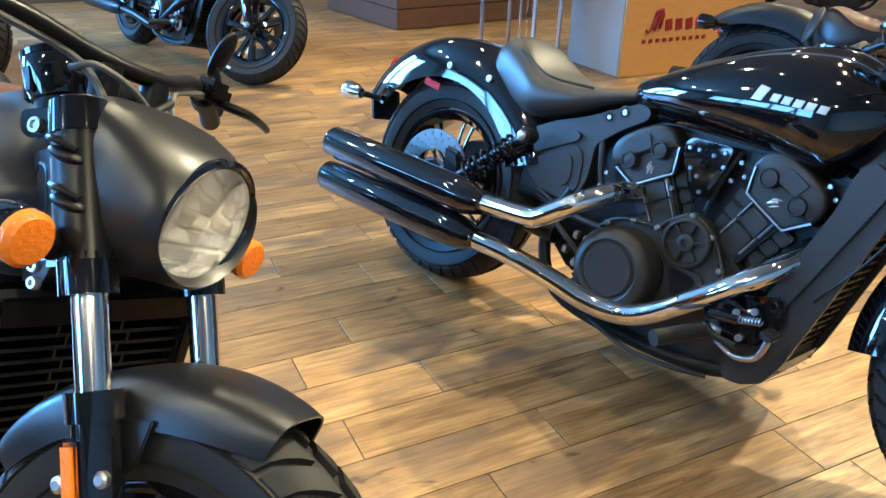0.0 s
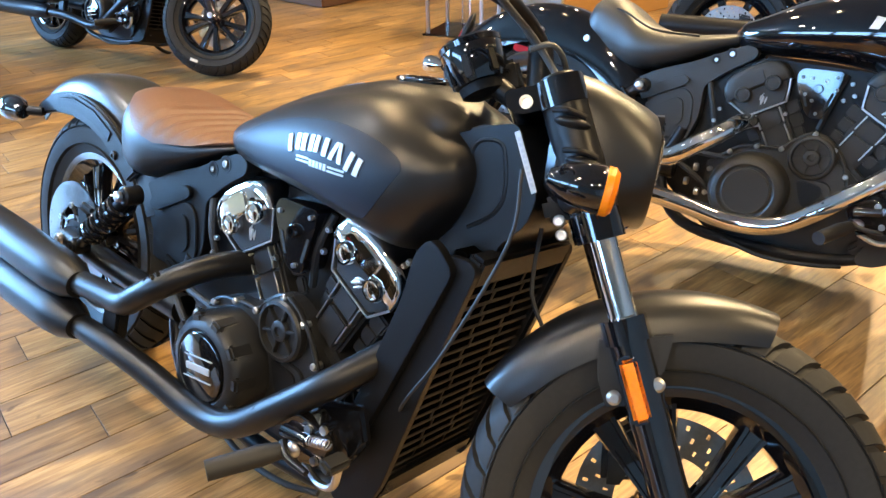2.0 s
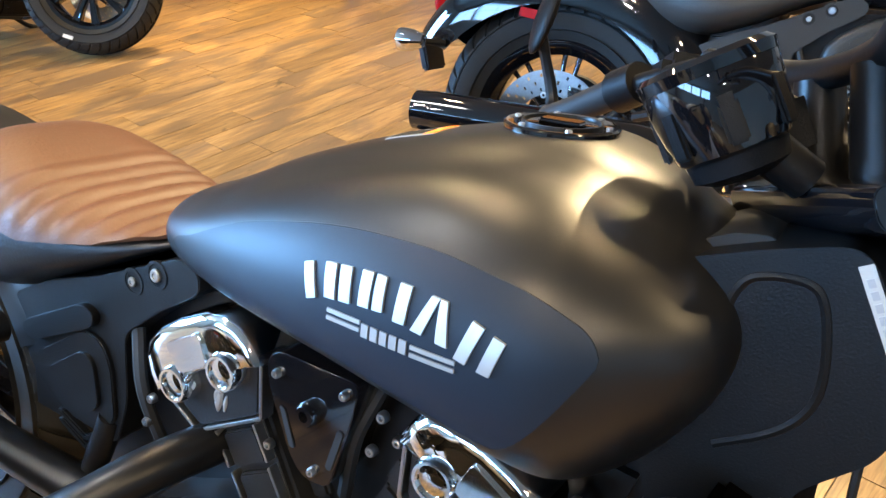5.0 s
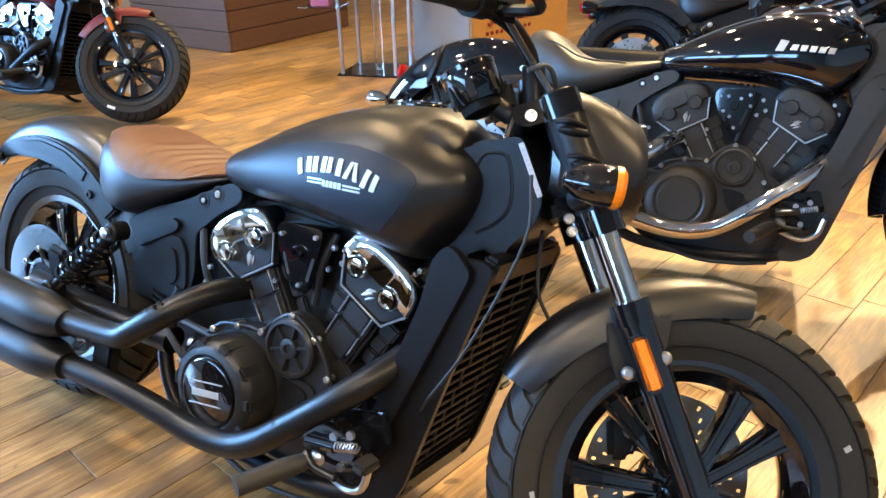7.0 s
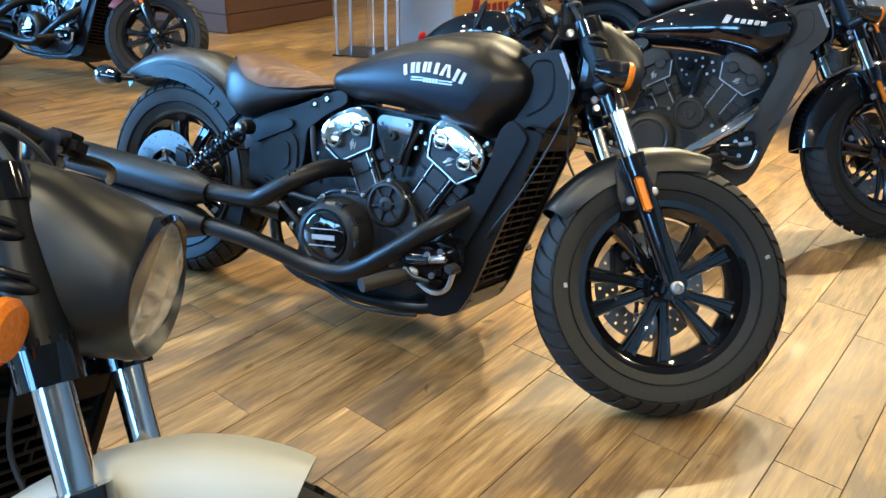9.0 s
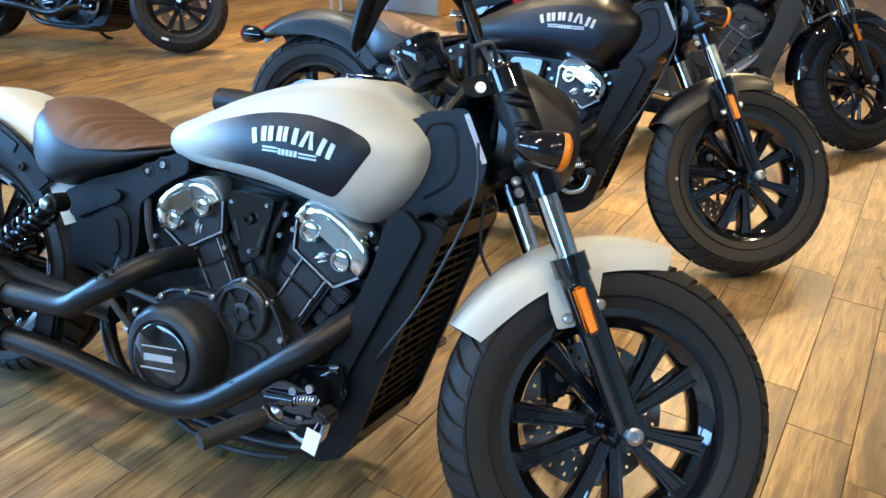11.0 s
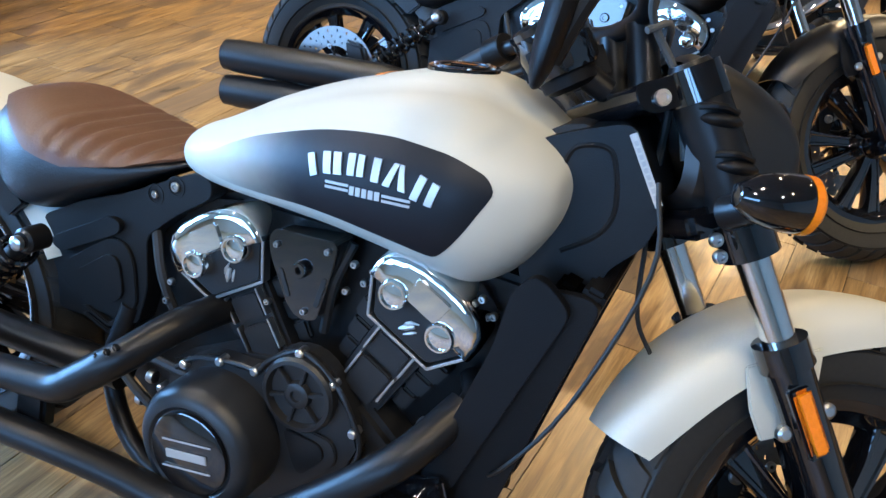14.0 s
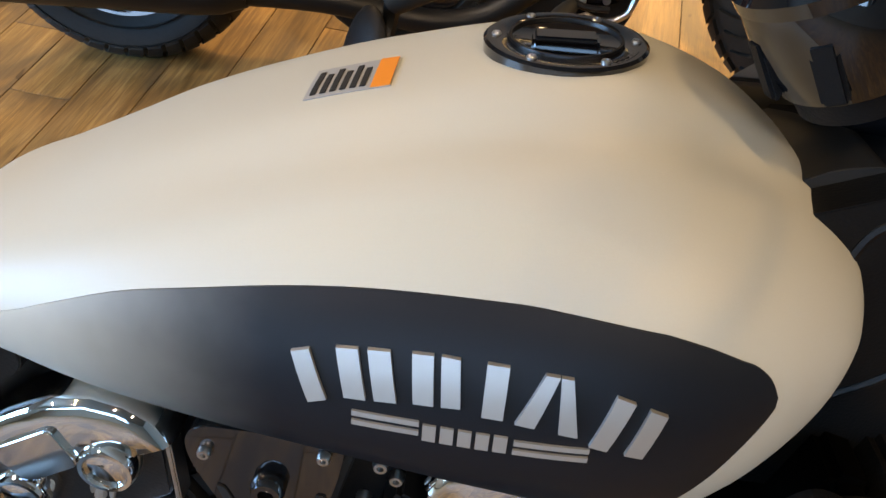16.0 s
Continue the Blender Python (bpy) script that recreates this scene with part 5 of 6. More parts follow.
def rear_end(bike, paint, style):
    if style == "bobber":
        grid = fender_grid(AXLE_R, 0.405, 0.095, 24, 131, 0.075, (0.0, 0.12))
        fen = part("rear_fender", shell(grid, 0.004), paint, bike)
        for s in SIDES:
            outer = [(AXLE_R.x + 0.362 * math.cos(radians(a)), AXLE_R.z + 0.362 * math.sin(radians(a))) for a in range(40, 126, 6)]
            inner = [(AXLE_R.x + r * math.cos(radians(a)), AXLE_R.z + r * math.sin(radians(a))) for a, r in ((124, 0.335), (110, 0.318), (95, 0.305), (80, 0.30), (65, 0.30), (50, 0.302), (40, 0.31))]
            st = part("fender_strut", plate(outer + inner, *((-0.116, -0.098) if s < 0 else (0.098, 0.116)), 0.005), "satin_black", bike, "black fender support arm")
            part("strut_inlay", plate([(AXLE_R.x + r * math.cos(radians(a)), AXLE_R.z + r * math.sin(radians(a))) for a, r in ((60, 0.35), (75, 0.352), (90, 0.352), (105, 0.352), (105, 0.33), (90, 0.322), (75, 0.318), (60, 0.318))], *((-0.119, -0.112) if s < 0 else (0.112, 0.119)), 0.003), "cast_black", st)
            part("strut_bolt", bolt((-0.595, s * 0.116, 0.575), 0.011, 0.006, sign=s), "satin_black", st)
            if paint != "matte_black":
                part("side_reflector", block((0.085, 0.006, 0.028), pose(-0.772, s * 0.106, 0.560, 0, 14, 0), 0.004), "red_lens", st, "red side reflector")
            sig = part("turn_signal", lathe([(0.0, 0.05), (0.018, 0.042), (0.03, 0.015), (0.034, -0.015), (0.032, -0.03), (0.0, -0.04)], (-1.02, s * 0.155, 0.605), "x", 24), "gloss_black", bike, "gloss black bullet turn signal")
            part("signal_lens", lathe([(0.031, -0.030), (0.022, -0.042), (0, -0.046)], (-1.02, s * 0.155, 0.605), "x", 24), "red_lens", sig)
            part("signal_stem", tube([(-1.0, s * 0.155, 0.605), (-0.95, s * 0.115, 0.61)], 0.012, 10), "satin_black", sig)
        tail = part("tail_light", block((0.03, 0.08, 0.04), pose(-1.045, 0, 0.63, 0, -35, 0), 0.01), "red_lens", bike, "small red tail light")
        part("tail_bracket", block((0.04, 0.05, 0.03), pose(-1.02, 0, 0.625, 0, -35, 0), 0.008), "satin_black", tail)
    else:
        grid = fender_grid(AXLE_R, 0.415, 0.118, 20, 152, 0.125, (0.0, 0.25), flare=0.02)
        fen = part("rear_fender", shell(grid, 0.004), paint, bike, "deep gloss black rear fender")
        for s in SIDES:
            for x, z in ((-0.634, 0.645), (-0.79, 0.655)):
                part("fender_bolt", bolt((x, s * 0.119, z), 0.011, 0.007, sign=s), "steel", fen)
            part("side_reflector", block((0.07, 0.006, 0.022), pose(-0.845, s * 0.121, 0.590, 0, 8, 0), 0.004), "red_lens", fen, "red side reflector")
            sig = part("turn_signal", lathe([(0.0, 0.045), (0.016, 0.038), (0.026, 0.012), (0.03, -0.015), (0.028, -0.028), (0.0, -0.036)], (-1.15, s * 0.16, 0.505), "x", 24), "chrome", bike, "chrome bullet turn signal")
            part("signal_stem", tube([(-1.13, s * 0.155, 0.505), (-1.08, s * 0.10, 0.50)], 0.010, 10), "satin_black", sig)
        part("tail_light", ball(0.03, (-1.135, 0, 0.60), (0.6, 1.1, 1.2)), "red_lens", bike, "red tail light")
        part("plate_bracket", block((0.02, 0.12, 0.10), pose(-1.16, 0, 0.47, 0, -15, 0), 0.005), "satin_black", bike)
    part("wheel_axle", tube([(-0.781, -0.145, 0.323), (-0.781, 0.145, 0.323)], [0.014, 0.014], 12), "steel", bike)
    part("axle_nut", bolt((-0.781, -0.15, 0.323), 0.017, 0.012), "steel", bike)
    cal = part("brake_caliper", plate([(-0.74, 0.43), (-0.68, 0.42), (-0.655, 0.36), (-0.69, 0.33), (-0.73, 0.36)], -0.135, -0.085, 0.010), "satin_black", bike)
    part("tone_ring", lathe([(0.03, -0.116), (0.058, -0.116), (0.058, -0.112), (0.03, -0.112)], (AXLE_R.x, 0, AXLE_R.z), "y", 36, closed=True), "steel", cal)
    part("drive_pulley", lathe([(0.05, 0.085), (0.115, 0.085), (0.118, 0.10), (0.05, 0.10)], (AXLE_R.x, 0, AXLE_R.z), "y", 48, closed=True), "satin_black", bike)


def make_bike(x, y, yaw, lean, steer, paint, style="bobber", chrome=True, panel=True, label="", pipe="exhaust_black", muff="exhaust_black", lamp="cowl", brown=True, hung=False, casting="cast_black"):
    FINISH.clear()
    if casting != "cast_black":
        FINISH.update(cast_black=casting, cast_black_lit=casting, plastic_black=casting)
    bike = new("motorcycle")
    bike.matrix_basis = Matrix.Translation((x, y, 0)) @ pose(0, 0, 0, 0, 0, yaw) @ pose(0, 0, 0, -lean, 0, 0)
    tagged(bike, label, "motorcycle", "motorcycles in the showroom")
    m = steer_matrix(steer)
    wheel(bike, "front", AXLE_F, 0.32, 0.066, 0.217, style, 0.072, m)
    wheel(bike, "rear", AXLE_R, 0.323, 0.077, 0.215, style, -0.112)
    tank = part("fuel_tank", tank_mesh(), paint, bike)
    if panel:
        part("tank_panel", tank_panel_mesh(), "panel_on_white" if paint == "matte_white" else "panel_on_black", tank, "satin black panel tinted with the windows' reflected blue, faded at its tail")
        tank_badge(tank)
    else:
        script_badge(tank)
    zc = 0.8784
    cap = part("fuel_cap", lathe([(0.050, -0.012), (0.050, 0.0012), (0.048, 0.0028), (0.036, 0.0028), (0.034, 0.0018), (0, 0.0024)], (0, 0, 0), "z", 48), "gloss_black", tank, "round black fuel cap", m=pose(0.208, -0.004, zc, 2, -2, 0))
    part("cap_flap", block((0.040, 0.018, 0.005), pose(0.0, 0, 0.003), 0.0022, seg=3), "gloss_black", cap)
    part("cap_ring", lathe([(0.0352, 0.001), (0.0346, 0.0042), (0.0330, 0.0042), (0.0322, 0.001)], (0, 0, 0), "z", 40, closed=True), "satin_black", cap)
    for k in range(6):
        a = 2 * math.pi * k / 6
        part("cap_screw", bolt((0.042 * math.cos(a), 0.042 * math.sin(a), 0.0024), 0.003, 0.002, axis="z", sign=1), "steel", cap)
    if panel:
        tag = part("warning_label", top_patch(0.056, 0.108, -0.047, -0.003, 0.0008), "label_grey", tank, "small grey warning label with an orange end")
        part("label_band", top_patch(0.096, 0.1075, -0.0465, -0.0035, 0.0014), "orange_print", tag)
        for k in range(6):
            part("text_bar", top_patch(0.059 + 0.006 * k, 0.0625 + 0.006 * k, -0.043, -0.010 - 0.006 * (k % 2), 0.0014), "dark", tag)
    if brown:
        bobber_seat(bike)
    else:
        sixty_seat(bike)
    rear_end(bike, paint, style)
    engine(bike, chrome, panel, paint == "matte_black")
    exhaust(bike, pipe, muff)
    frame_parts(bike)
    radiator(bike)
    foot_controls(bike)
    front_end(bike, m, paint, style, lamp, hung)
    FINISH.clear()
    return bike

# ---- the showroom ----
def mesh_object(name, bm, mat, kind="structure", label="", category=""):
    ob = part(name, bm, mat, None)
    return tagged(ob, label, category, "", kind)


def plank_material(name, island=False):
    """Oak-look boards: long grain, knots and grey worn patches, each board a shade of its own."""
    mat = bpy.data.materials.new(name)
    mat.use_nodes = True
    nt = mat.node_tree
    b = nt.nodes["Principled BSDF"]
    info = nt.nodes.new("ShaderNodeNewGeometry" if island else "ShaderNodeObjectInfo")
    rnd = info.outputs["Random Per Island" if island else "Random"]
    coord = nt.nodes.new("ShaderNodeTexCoord")
    shift = nt.nodes.new("ShaderNodeVectorMath")
    shift.operation = "SCALE"
    shift.inputs[0].default_value = (7.0, 13.0, 5.0)
    nt.links.new(rnd, shift.inputs["Scale"])
    add = nt.nodes.new("ShaderNodeVectorMath")
    nt.links.new(coord.outputs["Object"], add.inputs[0])
    nt.links.new(shift.outputs[0], add.inputs[1])

    def noise_at(scale, stretch, detail=6.0, distort=0.0):
        mp = nt.nodes.new("ShaderNodeMapping")
        mp.inputs["Scale"].default_value = stretch
        nt.links.new(add.outputs[0], mp.inputs[0])
        nz = nt.nodes.new("ShaderNodeTexNoise")
        socket(nz, "Scale", scale)
        socket(nz, "Detail", detail)
        socket(nz, "Distortion", distort)
        nt.links.new(mp.outputs[0], nz.inputs["Vector"])
        return nz.outputs[0]

    grain = noise_at(7.0, (9, 0.7, 1), 8.0, 0.7)
    fine = noise_at(30.0, (10, 0.5, 1), 4.0, 0.3)
    streak = noise_at(2.2, (5, 0.7, 1), 5.0, 1.4)
    patch = noise_at(1.5, (3.0, 1.2, 1), 6.0, 1.1)
    knots = noise_at(9.0, (1.5, 0.8, 1), 2.0, 1.2)

    def ramp(value, stops):
        r = nt.nodes.new("ShaderNodeValToRGB")
        while len(r.color_ramp.elements) < len(stops):
            r.color_ramp.elements.new(0.5)
        for e, (p, c) in zip(r.color_ramp.elements, stops):
            e.position, e.color = p, (*c, 1)
        nt.links.new(value, r.inputs[0])
        return r.outputs[0]

    def mixed(fac, a, c, mode="MIX"):
        m = nt.nodes.new("ShaderNodeMix")
        m.data_type, m.blend_type = "RGBA", mode
        if isinstance(fac, float):
            m.inputs["Factor"].default_value = fac
        else:
            nt.links.new(fac, m.inputs["Factor"])
        for s, v in (("A", a), ("B", c)):
            if isinstance(v, tuple):
                m.inputs[s].default_value = (*v, 1)
            else:
                nt.links.new(v, m.inputs[s])
        return m.outputs["Result"]

    oak = ramp(grain, [(0.30, (0.19, 0.098, 0.034)), (0.5, (0.34, 0.19, 0.068)), (0.72, (0.46, 0.285, 0.118))])
    lines = ramp(fine, [(0.36, (0.62, 0.60, 0.58)), (0.56, (1.0, 1.0, 1.0))])
    col = mixed(0.7, oak, lines, "MULTIPLY")
    dull = ramp(streak, [(0.40, (0.36, 0.33, 0.30)), (0.56, (1.0, 1.0, 1.0))])
    col = mixed(0.40, col, dull, "MULTIPLY")
    tilt = nt.nodes.new("ShaderNodeMath")
    tilt.operation = "MULTIPLY_ADD"
    tilt.inputs[1].default_value = 0.16
    nt.links.new(rnd, tilt.inputs[0])
    nt.links.new(patch, tilt.inputs[2])
    worn = ramp(tilt.outputs[0], [(0.55, (0, 0, 0)), (0.70, (1, 1, 1))])
    half = nt.nodes.new("ShaderNodeMath")
    half.operation = "MULTIPLY"
    half.inputs[1].default_value = 0.78
    nt.links.new(worn, half.inputs[0])
    col = mixed(half.outputs[0], col, (0.095, 0.060, 0.036))
    dots = ramp(knots, [(0.25, (0.30, 0.26, 0.22)), (0.31, (1, 1, 1))])
    col = mixed(0.8, col, dots, "MULTIPLY")
    hue = nt.nodes.new("ShaderNodeHueSaturation")
    val = nt.nodes.new("ShaderNodeMapRange")
    val.inputs["To Min"].default_value, val.inputs["To Max"].default_value = 0.74, 1.30
    nt.links.new(rnd, val.inputs[0])
    nt.links.new(val.outputs[0], hue.inputs["Value"])
    nt.links.new(col, hue.inputs["Color"])
    nt.links.new(hue.outputs[0], b.inputs["Base Color"])
    rr = nt.nodes.new("ShaderNodeMapRange")
    rr.inputs["To Min"].default_value, rr.inputs["To Max"].default_value = 0.30, 0.52
    nt.links.new(grain, rr.inputs[0])
    nt.links.new(rr.outputs[0], b.inputs["Roughness"])
    bn = nt.nodes.new("ShaderNodeBump")
    bn.inputs["Strength"].default_value, bn.inputs["Distance"].default_value = 0.25, 0.0015
    nt.links.new(grain, bn.inputs["Height"])
    nt.links.new(bn.outputs[0], b.inputs["Normal"])
    return mat


M["plank"] = plank_material("oak-look floor plank")
M["plank_far"] = plank_material("oak-look floor planks", True)
M["joint"] = material("dark floor joint", (0.035, 0.022, 0.013), 0.7, grain=0.2, scale=40)
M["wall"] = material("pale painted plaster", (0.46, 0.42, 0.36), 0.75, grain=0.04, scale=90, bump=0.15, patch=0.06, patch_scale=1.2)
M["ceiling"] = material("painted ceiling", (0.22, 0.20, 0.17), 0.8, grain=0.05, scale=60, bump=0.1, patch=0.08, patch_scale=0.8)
M["skirting"] = material("dark skirting", (0.10, 0.075, 0.055), 0.5, grain=0.2, scale=30)
M["maple"] = material("honey maple panel", (0.52, 0.26, 0.075), 0.38, grain=0.14, scale=10, bump=0.1, patch=0.12, patch_scale=2, stretch=(8, 1, 8))
M["grey_panel"] = material("grey laminate", (0.34, 0.33, 0.31), 0.45, grain=0.05, scale=60, patch=0.08)
M["walnut"] = material("walnut cladding board", (0.11, 0.05, 0.028), 0.45, grain=0.3, scale=7, bump=0.2, patch=0.2, patch_scale=1.5, stretch=(1, 1, 14))
M["sign_red"] = material("dark red lettering", (0.22, 0.012, 0.014), 0.4, grain=0.05)
M["window_metal"] = material("dark window frame", (0.05, 0.05, 0.055), 0.4, metal=0.3, grain=0.1)
M["helmet_white"] = material("white helmet shell", (0.7, 0.7, 0.68), 0.15, coat=0.8, grain=0.02)
M["plastic_film"] = material("crumpled clear film", (0.75, 0.77, 0.78), 0.12, coat=0.5, grain=0.3, scale=30, bump=1.0)
M["pink"] = material("pink packaging", (0.5, 0.12, 0.2), 0.4, grain=0.1)

X0, X1, Y0, Y1, HIGH = -6.8, 6.5, -8.5, 9.5, 4.0


def slab(x0, x1, y0, y1, z0, z1, bm=None):
    return block((x1 - x0, y1 - y0, z1 - z0), pose((x0 + x1) / 2, (y0 + y1) / 2, (z0 + z1) / 2), 0.0, bm)


floor = mesh_object("floor", slab(X0, X1, Y0, Y1, -0.15, -0.0035), "joint", label="wood-look plank floor of the showroom with dark joints", category="floor")
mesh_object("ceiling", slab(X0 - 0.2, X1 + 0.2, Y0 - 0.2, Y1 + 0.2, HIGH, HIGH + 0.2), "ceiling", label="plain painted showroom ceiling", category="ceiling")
west = slab(X0 - 0.2, X0, Y0, Y1, -0.15, 0.85)
west = slab(X0 - 0.2, X0, Y0, Y1, 3.25, HIGH, west)
for y0, y1 in ((Y0, -4.8), (-3.4, -2.8), (-1.4, Y1)):
    west = slab(X0 - 0.2, X0, y0, y1, 0.85, 3.25, west)
mesh_object("wall_west", west, "wall", label="pale plastered wall with two tall window openings", category="wall")
mesh_object("wall_east", slab(X1, X1 + 0.2, Y0, Y1, -0.15, HIGH), "wall", label="pale plastered showroom wall", category="wall")
# unseen openings added here to let the blue south fill in
south = slab(X0 - 0.2, X1 + 0.2, Y0 - 0.2, Y0, -0.15, 2.15)
south = slab(X0 - 0.2, X1 + 0.2, Y0 - 0.2, Y0, 3.65, HIGH, south)
for x0, x1 in ((X0 - 0.2, -6.5), (-4.5, -4.3), (-2.3, -2.1), (-0.1, 0.1), (2.1, X1 + 0.2)):
    south = slab(x0, x1, Y0 - 0.2, Y0, 2.15, 3.65, south)
mesh_object("wall_south", south, "wall", label="pale plastered wall with four added high window openings", category="wall")
mesh_object("wall_north", slab(X0 - 0.2, X1 + 0.2, Y1, Y1 + 0.2, -0.15, HIGH), "wall", label="pale plastered showroom wall", category="wall")
mesh_object("baseboard", slab(X0, X0 + 0.015, Y0, Y1, -0.003, 0.10), "skirting", label="dark skirting board along the wall", category="baseboard")
# two west windows, then the four added high ones in the south wall
for i, (at, high, wide) in enumerate([(pose(X0 - 0.1, y, 0.85), 2.4, 1.4) for y in (-4.1, -2.1)] + [(pose(x, Y0 - 0.1, 2.15, 0, 0, 90), 1.5, 2.0) for x in (-5.5, -3.3, -1.1, 1.1)], 1):
    win = tagged(new(f"window_{i}"), "tall shop window in a dark frame" if high > 2 else "added high window in a dark frame, out of view", "window", "", "structure")
    win.matrix_basis = at
    for yy in (0.03 - wide / 2, 0.0, wide / 2 - 0.03):
        part("window_frame", block((0.06, 0.06, high), pose(0, yy, high / 2), 0.004), "window_metal", win)
    for zz in (0.03, high * 0.66, high - 0.03):
        part("window_frame", block((0.06, wide, 0.06), pose(0, 0, zz), 0.004), "window_metal", win)


# ---- large display pieces ----
def display_counter():
    ob = tagged(new("display_counter"), "maple fronted display counter with dark red sign and grey side", "counter")
    ob.matrix_basis = pose(-2.17, 3.70, 0, 0, 0, -4)
    part("front_panel", block((0.03, 1.22, 0.60), pose(-0.015, 0.61, 0.30), 0.004), "maple", ob, "honey maple front panel")
    part("side_panel", block((0.56, 0.03, 0.60), pose(-0.31, 0.017, 0.30), 0.004), "grey_panel", ob, "grey laminate side")
    part("side_panel", block((0.56, 0.03, 0.60), pose(-0.31, 1.203, 0.30), 0.004), "grey_panel", ob)
    part("back_panel", block((0.03, 1.15, 0.60), pose(-0.575, 0.61, 0.30), 0.004), "grey_panel", ob)
    part("top_panel", block((0.60, 1.24, 0.028), pose(-0.295, 0.61, 0.614), 0.006), "maple", ob)
    # plain shapes where the maker's script and word stand
    sweep = tube([(0.004, 0.17, 0.30), (0.004, 0.20, 0.285), (0.004, 0.245, 0.37), (0.004, 0.30, 0.42), (0.004, 0.25, 0.41), (0.004, 0.23, 0.37)], [0.006, 0.009, 0.013, 0.008, 0.011, 0.005], 8)
    part("sign_stroke", sweep, "sign_red", ob)
    part("sign_stroke", tube([(0.004, 0.24, 0.29), (0.004, 0.30, 0.40), (0.004, 0.285, 0.30)], [0.012, 0.012, 0.010], 8), "sign_red", ob)
    for k in range(5):
        y = 0.36 + k * 0.088
        part("sign_stroke", block((0.006, 0.058, 0.075), pose(0.002, y, 0.322 - 0.001 * k, 8, 0, 0), 0.002), "sign_red", ob)
    for k in range(10):
        part("sign_bar", block((0.004, 0.032, 0.026), pose(0.002, 0.165 + 0.058 * k, 0.225), 0.001), "sign_red", ob)
    return ob


def picture_stand(x, y, z, w, h, yaw):
    ob = tagged(new("counter_easel"), "black upright easel standing on the counter", "easel")
    ob.matrix_basis = pose(x, y, z, 0, 0, yaw)
    for s in SIDES:
        part("frame_post", block((0.03, 0.03, h), pose(0, s * w / 2, h / 2), 0.003), "satin_black", ob)
    part("frame_top", block((0.03, w + 0.03, 0.03), pose(0, 0, h + 0.015), 0.003), "satin_black", ob)
    part("frame_foot", block((0.10, w + 0.03, 0.012), pose(0, 0, 0.006), 0.003), "satin_black", ob)
    return ob


def box_thing(name, x, y, z, size, yaw, mat, label, category):
    ob = mesh_object(name, block(size, pose(0, 0, size[2] / 2), 0.004), mat, "", label, category)
    ob.matrix_basis = pose(x, y, z, 0, 0, yaw)
    return ob


def acrylic_stand():
    ob = tagged(new("display_stand"), "clear acrylic display stand with slim posts and shelves", "display stand")
    ob.matrix_basis = pose(-2.74, 3.30, 0, 0, 0, 22)
    part("base_plate", block((0.46, 0.42, 0.012), pose(0, 0, 0.006), 0.003), "acrylic", ob)
    for x, y in ((-0.2, -0.17), (0.2, -0.17), (-0.2, 0.17), (0.2, 0.17)):
        part("post", block((0.022, 0.022, 1.25), pose(x, y, 0.637), 0.003), "steel", ob)
    part("post", block((0.05, 0.05, 1.25), pose(0.02, 0.0, 0.637), 0.006), "acrylic", ob)
    for z in (0.55, 0.95):
        part("shelf", block((0.46, 0.40, 0.010), pose(0, 0, z), 0.003), "acrylic", ob)
    part("bracket_shelf", block((0.30, 0.26, 0.010), pose(-0.33, -0.10, 0.47), 0.003), "acrylic", ob)
    return ob


def helmet(x, y, z, yaw):
    shell_bm = ball(0.135, (0, 0, 0.13), (1.1, 0.92, 1.0), u=32, v=20)
    bmesh.ops.bisect_plane(shell_bm, geom=shell_bm.verts[:] + shell_bm.edges[:] + shell_bm.faces[:], plane_co=(0, 0, 0.012), plane_no=(0, 0, -1), clear_outer=True)
    ob = tagged(new("helmet"), "white and black full-face helmet on the acrylic shelf", "helmet")
    ob.matrix_basis = pose(x, y, z, 0, 0, yaw)
    part("shell", shell_bm, "helmet_white", ob)
    vis = ball(0.137, (0.006, 0, 0.13), (1.1, 0.93, 0.62), u=32, v=16)
    bmesh.ops.bisect_plane(vis, geom=vis.verts[:] + vis.edges[:] + vis.faces[:], plane_co=(0.03, 0, 0), plane_no=(-1, 0, 0), clear_outer=True)
    part("visor", vis, "gloss_black", ob, "dark visor")
    part("neck_pad", lathe([(0.09, 0.0), (0.10, 0.012), (0.085, 0.02)], (0, 0, 0), "z", 28), "leather_black", ob)
    return ob


def film_bag(x, y, z):
    bm = bmesh.new()
    bmesh.ops.create_icosphere(bm, subdivisions=4, radius=0.10)
    for v in bm.verts:
        n = noise.noise(v.co * 22) * 0.028 + noise.noise(v.co * 55) * 0.014
        v.co = v.co * (1 + n / 0.1)
        v.co.z = v.co.z * 0.9
    low = min(v.co.z for v in bm.verts)
    bmesh.ops.translate(bm, vec=(0, 0, -low), verts=bm.verts[:])
    ob = mesh_object("plastic_bag", bm, "plastic_film", "", "crumpled clear plastic bag on the acrylic shelf", "bag")
    ob.matrix_basis = pose(x, y, z)
    return ob


def plinth():
    ob = tagged(new("plinth"), "dark walnut plank-clad display plinth", "plinth")
    ob.matrix_basis = pose(-4.25, 3.17, 0, 0, 0, 3)
    part("core", block((1.25, 1.45, 0.98), pose(-0.64, 0.74, 0.49), 0.0), "walnut", ob)
    for k in range(6):
        z = 0.085 + 0.165 * k
        part("board", block((1.28, 0.02, 0.158), pose(-0.63, -0.002, z), 0.003), "walnut", ob)
        part("board", block((0.02, 1.46, 0.158), pose(0.004, 0.735, z), 0.003), "walnut", ob)
    part("top", block((1.30, 1.50, 0.03), pose(-0.635, 0.735, 1.005), 0.004), "walnut", ob)
    return ob


